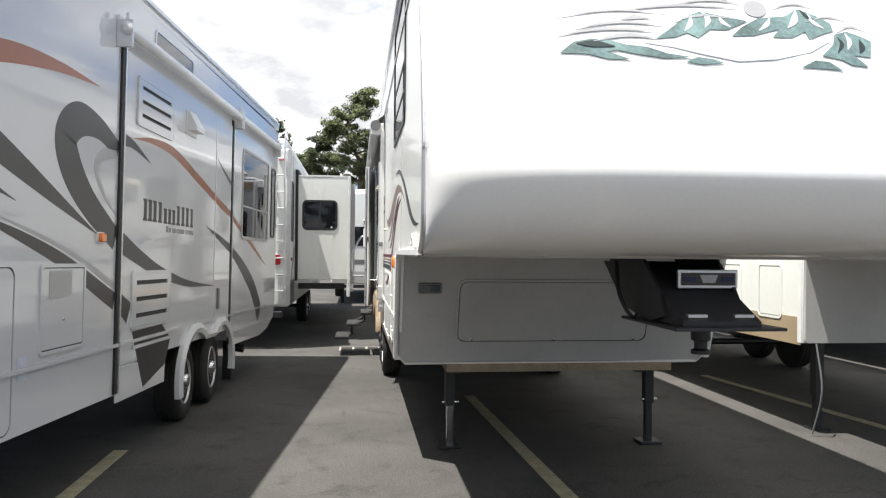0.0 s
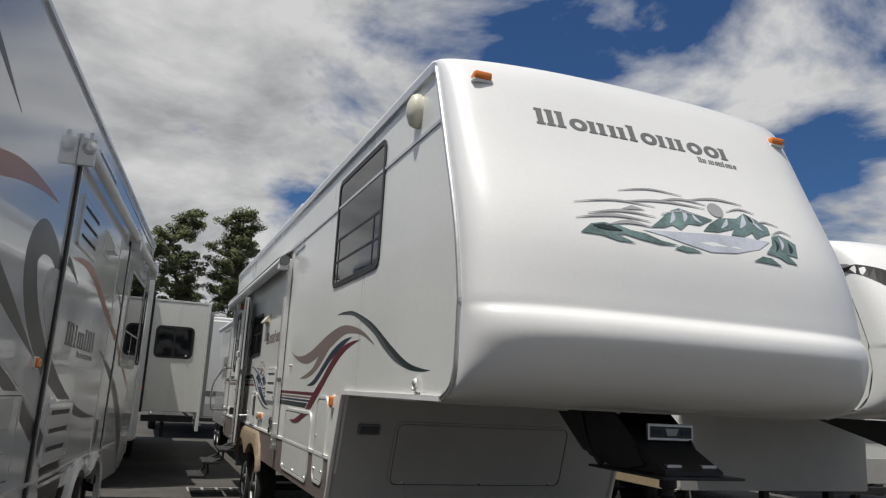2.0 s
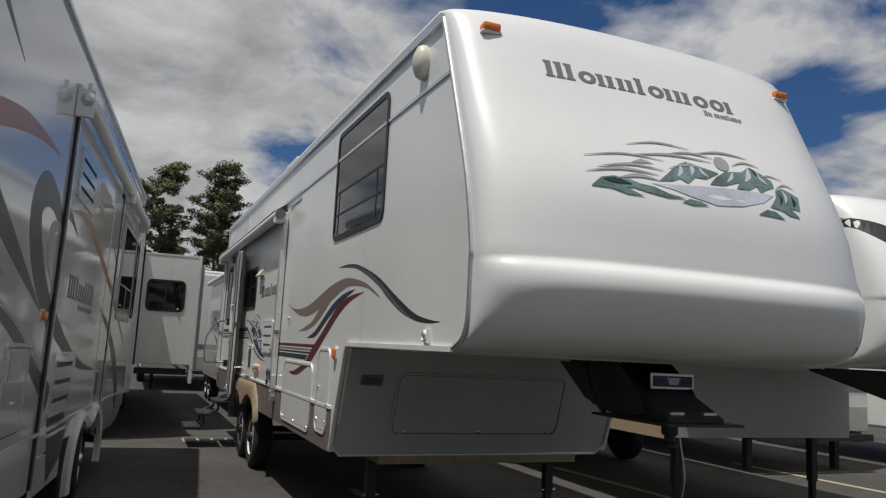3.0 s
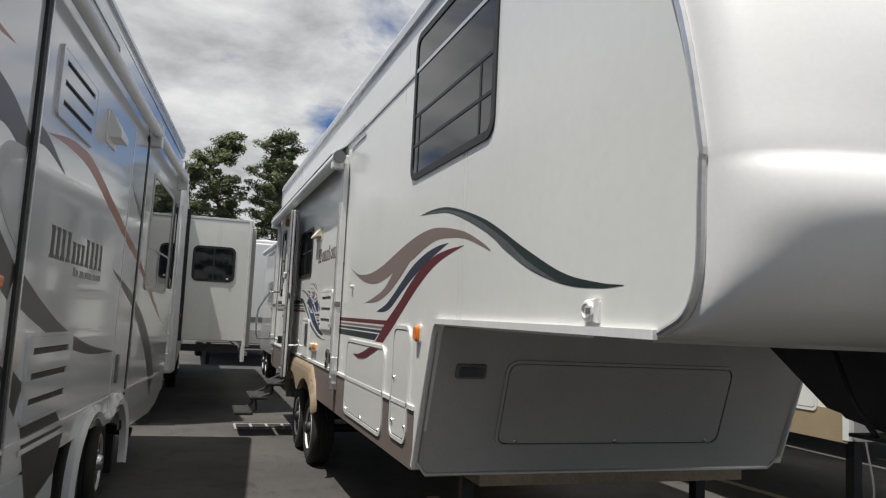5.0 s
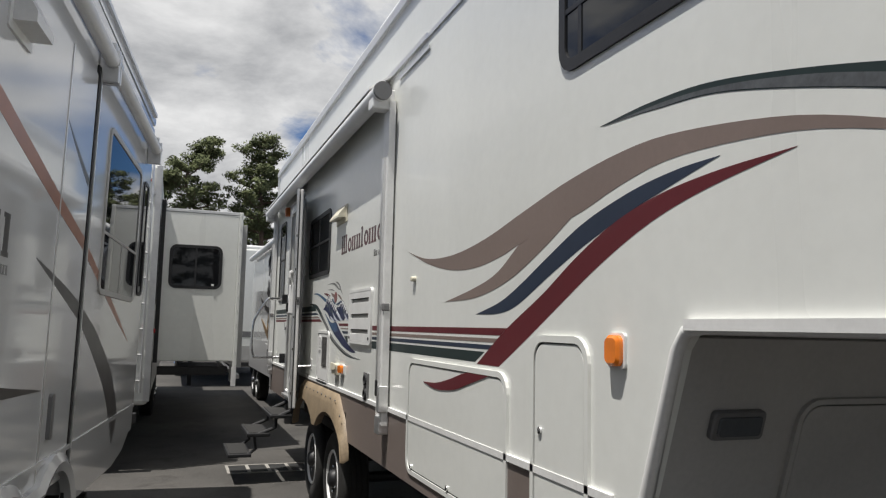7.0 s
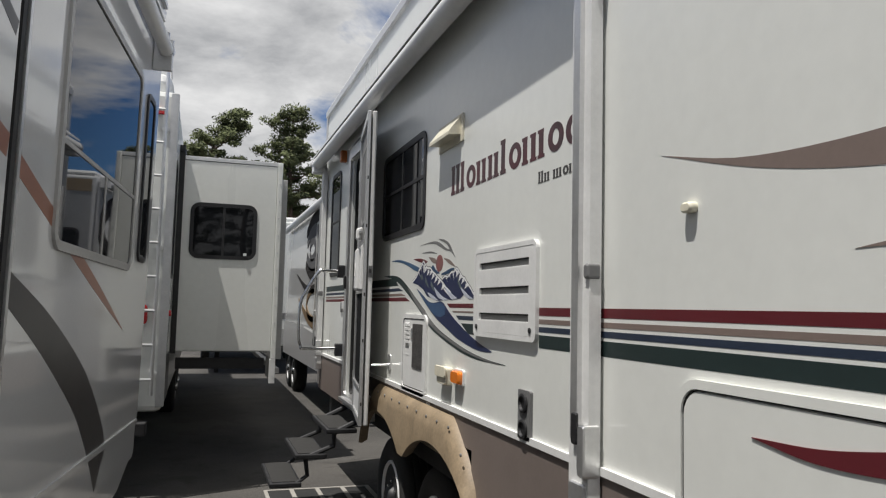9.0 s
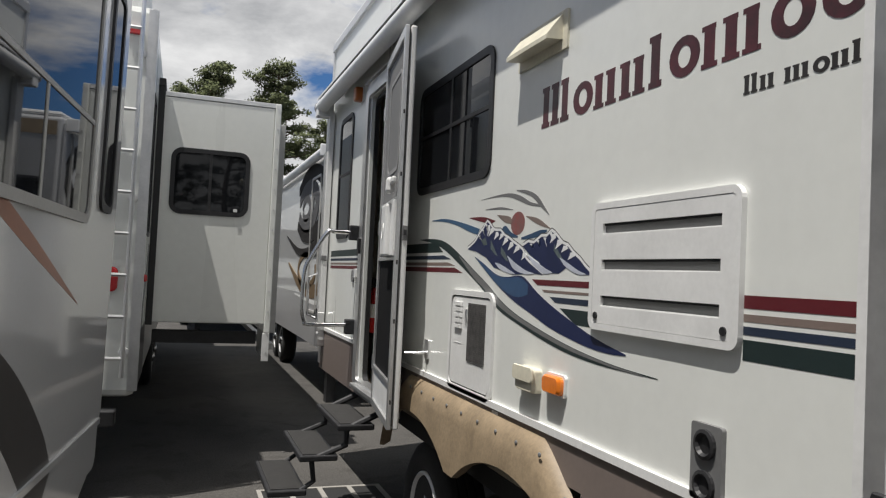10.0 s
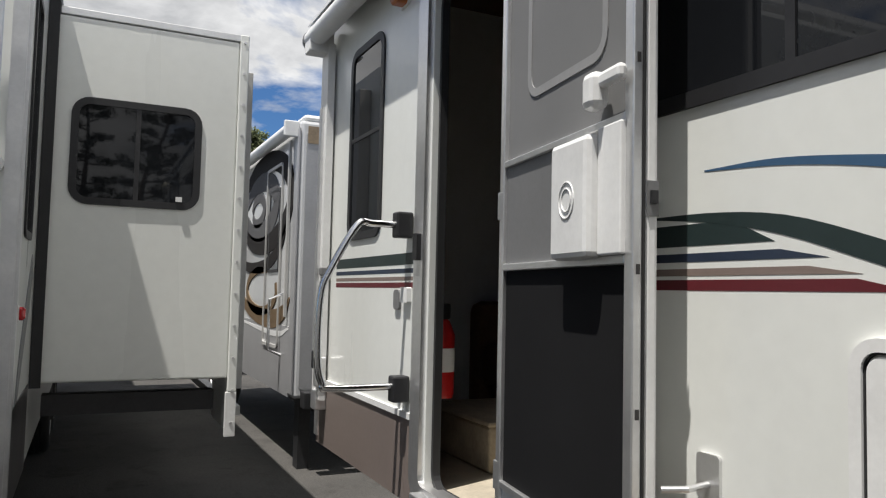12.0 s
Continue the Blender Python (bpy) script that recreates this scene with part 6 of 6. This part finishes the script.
part("side_plate", prism(bmesh.new(), [(5.2, 1.55), (6.5, 1.55), (5.6, 1.3), (5.0, 1.2), (4.85, 1.3)], 4.65, 5.0), STEEL, pb, matrix=Matrix(((0, 0, 1, 0), (1, 0, 0, 0), (0, 1, 0, 0), (0, 0, 0, 1))))


def e_nose(pts, material):
    part("decal", drape(swoosh([(x - 0.12, z - 0.14, s) for x, z, s in pts], 0.003, 8), E_PROF, R5X0, R5X1, 0.003), material, r5)


e_nose([(3.75, 2.85, 0.03), (4.0, 2.68, 0.16), (4.3, 2.45, 0.16), (4.7, 2.3, 0.12), (5.1, 2.25, 0.02)], D_CHAR)
e_nose([(4.0, 2.5, 0.02), (4.3, 2.36, 0.1), (4.7, 2.28, 0.12), (5.2, 2.35, 0.02)], D_GREY)
e_nose([(4.05, 2.36, 0.02), (4.3, 2.22, 0.09), (4.6, 2.2, 0.09), (4.8, 2.22, 0.02)], D_COPPER)
sign_blocks(r5, 4.0, 5.2, 2.5, 0.14, "3T2TT", 0.002, lambda bm: drape(bm, E_PROF, R5X0, R5X1, 0.003), D_CHAR)
lamp(r5, face_south(4.585), 4.5, 1.82, 0.16, 0.07, OLDWHITE)
for y in (11.0, 11.95):
    wheel(r5, R5X0 + 0.08, y, 0.36, -1)
    wheel(r5, R5X1 - 0.08, y, 0.36, 1)
part("axle", tube([(R5X0 + 0.2, 11.0, 0.36), (R5X1 - 0.2, 11.0, 0.36)], 0.04), STEEL, r5)

# ---------------------------------------------------------------- farther trailers closing the lot
def far_trailer(x0, x1, y0, y1, h, label, stripe, win=()):
    o = thing("travel_trailer", label, "trailer", "parked trailers")
    part("body", box(x0, x1, y0, y1, 0.6, h, 0.04), GEL, o)
    part("roof", box(x0 + 0.05, x1 - 0.05, y0 + 0.05, y1 - 0.05, h, h + 0.1, 0.04), WHITE, o)
    ms = face_south(y0)
    part("stripe", slab(x0 + 0.04, x1 - 0.04, 1.2, 1.34, 0, 0.004), stripe, o, matrix=ms)
    part("skirt", slab(x0 + 0.04, x1 - 0.04, 0.62, 0.98, 0, 0.006), GREY, o, matrix=ms)
    for u0, u1, v0, v1 in win:
        window(o, ms, u0, u1, v0, v1, 0.07)
    part("rear_bumper", box(x0 + 0.1, x1 - 0.1, y0 - 0.15, y0 - 0.03, 0.48, 0.58), STEEL, o)
    for x in (x0 + 0.3, x1 - 0.4):
        part("bumper_bracket", box(x, x + 0.1, y0 - 0.1, y0 + 0.6, 0.46, 0.62), STEEL, o)
        part("stabiliser_jack", box(x, x + 0.1, y0 + 0.3, y0 + 0.4, 0, 0.62), STEEL, o)
    ym = (y0 + y1) / 2
    for y in (ym, ym + 0.85):
        wheel(o, x0 + 0.03, y, 0.35, -1, ALLOY)
        wheel(o, x1 - 0.03, y, 0.35, 1, ALLOY)
    part("axle", tube([(x0 + 0.15, ym, 0.35), (x1 - 0.15, ym, 0.35)], 0.04), STEEL, o)
    return o


far_trailer(-0.9, 1.6, 24.0, 32, 3.4, "white travel trailer at the end of the lane", D_GREY, [(0.87, 1.35, 2.42, 2.97), (-0.5, 0.3, 1.75, 2.35)])
far_trailer(7.0, 9.5, 9.5, 18, 3.2, "white travel trailer in the next bays", D_GREY, [(7.4, 8.4, 1.7, 2.4)])
far_trailer(-6.9, -4.5, -2, 7.5, 3.2, "white travel trailer in the western bays", D_GREY)
far_trailer(-6.5, -4.0, 16, 24, 3.2, "white travel trailer in the north-western bays", D_GREY)
far_trailer(10.6, 13.1, 4, 13, 3.2, "white travel trailer in the eastern bays", D_COPPER, [(11, 12, 1.7, 2.4)])

# ---------------------------------------------------------------- trees
def tree(x, y, h, crown_from, spread, seed, leaf, label, branches=46, per=90, full=False):
    """A tapered trunk, spreading branches with sprays along them, and needles in small uneven tufts."""
    rnd = random.Random(seed)
    o = thing("tree", label, "tree", "trees behind the lot")
    top = h * 0.97
    trunk = [Vector((x + rnd.uniform(-0.22, 0.22) * k, y + rnd.uniform(-0.2, 0.2) * k, top * k / 5)) for k in range(6)]
    bm = tube(trunk, 0.02 * h, 8, 3, taper=0.03)
    bl = bmesh.new()
    vs, fs = [], []
    for i in range(branches):
        f = (i + rnd.random()) / branches
        z = crown_from + (h - 0.3 - crown_from) * f
        shape = (1.0 - 0.75 * f ** 1.6) * (0.55 + 0.45 * min(1, f * 4)) if not full else math.sin(math.pi * min(1, 0.22 + 0.76 * f)) ** 0.7
        reach = spread * shape * rnd.uniform(0.35, 1.08)
        a = i * 2.4 + rnd.uniform(-0.7, 0.7)
        j = min(4.99, z / top * 5)
        b0 = trunk[int(j)].lerp(trunk[int(j) + 1], j - int(j))
        tip = b0 + Vector((math.cos(a) * reach, math.sin(a) * reach * 0.85, reach * rnd.uniform(0.05, 0.5)))
        mid = b0.lerp(tip, 0.55) + Vector((0, 0, -0.08 * reach))
        tube([b0, mid, tip], 0.012 * h * (1 - 0.6 * f) * 0.6, 5, bm=bl, taper=0.012)
        n = 3 + int(reach * 2.4)
        for k in range(n):
            g = 0.42 + 0.62 * (k + rnd.random() * 0.6) / n
            c = b0.lerp(mid, g / 0.55) if g < 0.55 else mid.lerp(tip, (g - 0.55) / 0.45)
            c = c + Vector((rnd.gauss(0, 0.16), rnd.gauss(0, 0.16), rnd.uniform(-0.02, 0.24)))
            r = rnd.uniform(0.20, 0.46) * (1.1 if full else 1.0)
            for _ in range(per):
                d = Vector((rnd.gauss(0, 1), rnd.gauss(0, 1), rnd.gauss(0, 0.75))).normalized() * r * (0.25 + 0.75 * rnd.random() ** 0.6)
                d.z *= 0.6
                p, s = c + d, rnd.uniform(0.04, 0.10)
                u = Vector((rnd.uniform(-1, 1), rnd.uniform(-1, 1), rnd.uniform(-0.4, 1))).normalized()
                v = u.orthogonal().normalized() * s * 0.5
                n0 = len(vs)
                vs += [p - u * s, p + v, p + u * s * 1.2, p - v]
                fs.append((n0, n0 + 1, n0 + 2, n0 + 3))
    part("trunk", bm, BARK, o, smooth=True)
    part("branchwork", bl, BARK, o)
    me = bpy.data.meshes.new("crown")
    me.from_pydata([tuple(q) for q in vs], [], fs)
    me.materials.append(leaf)
    cr = new("crown", me)
    cr.parent = o
    return o


tree(-0.1, 46, 11.6, 5.8, 1.9, 1, LEAF, "tall pine tree with an open green crown", 44, 80, True)
tree(3.0, 46, 11.8, 6.0, 2.2, 2, LEAF, "tall pine tree with a broad green crown", 50, 80, True)
tree(-2.6, 48, 9.4, 3.0, 2.2, 3, LEAF_D, "dark green pine tree behind the trailers", 44)
tree(5.9, 47, 9.3, 4.0, 1.8, 4, LEAF, "green pine tree behind the trailers", 44, 90, True)
tree(8.6, 50, 10.0, 3.4, 2.6, 5, LEAF, "green pine tree behind the trailers", 40)
for i in range(10):
    tree(-13 + i * 2.7 + (i % 3) * 0.5, 53 + (i % 2) * 3, (9.3 if i < 4 else 7.8) + (i * 37 % 5) * 0.4, 1.2, 2.8, 20 + i, LEAF_D, "dark broad tree in the wood behind the lot", 44, 80, True)
# the southern trees are unseen; their extra height blocks sky from window reflections
for i, (x, y) in enumerate(((-16, 20), (-17, 8), (-15, -8), (20, 24), (22, 10), (-9, -21), (-5.5, -19), (-2, -22), (1.5, -20), (5, -21), (9, -20), (13, -22))):
    tree(x, y, 12.0 if y < -15 else 9.0, 1.2, 3.0, 50 + i, LEAF_D, "dark broad tree at the edge of the lot", 36, 45, True)
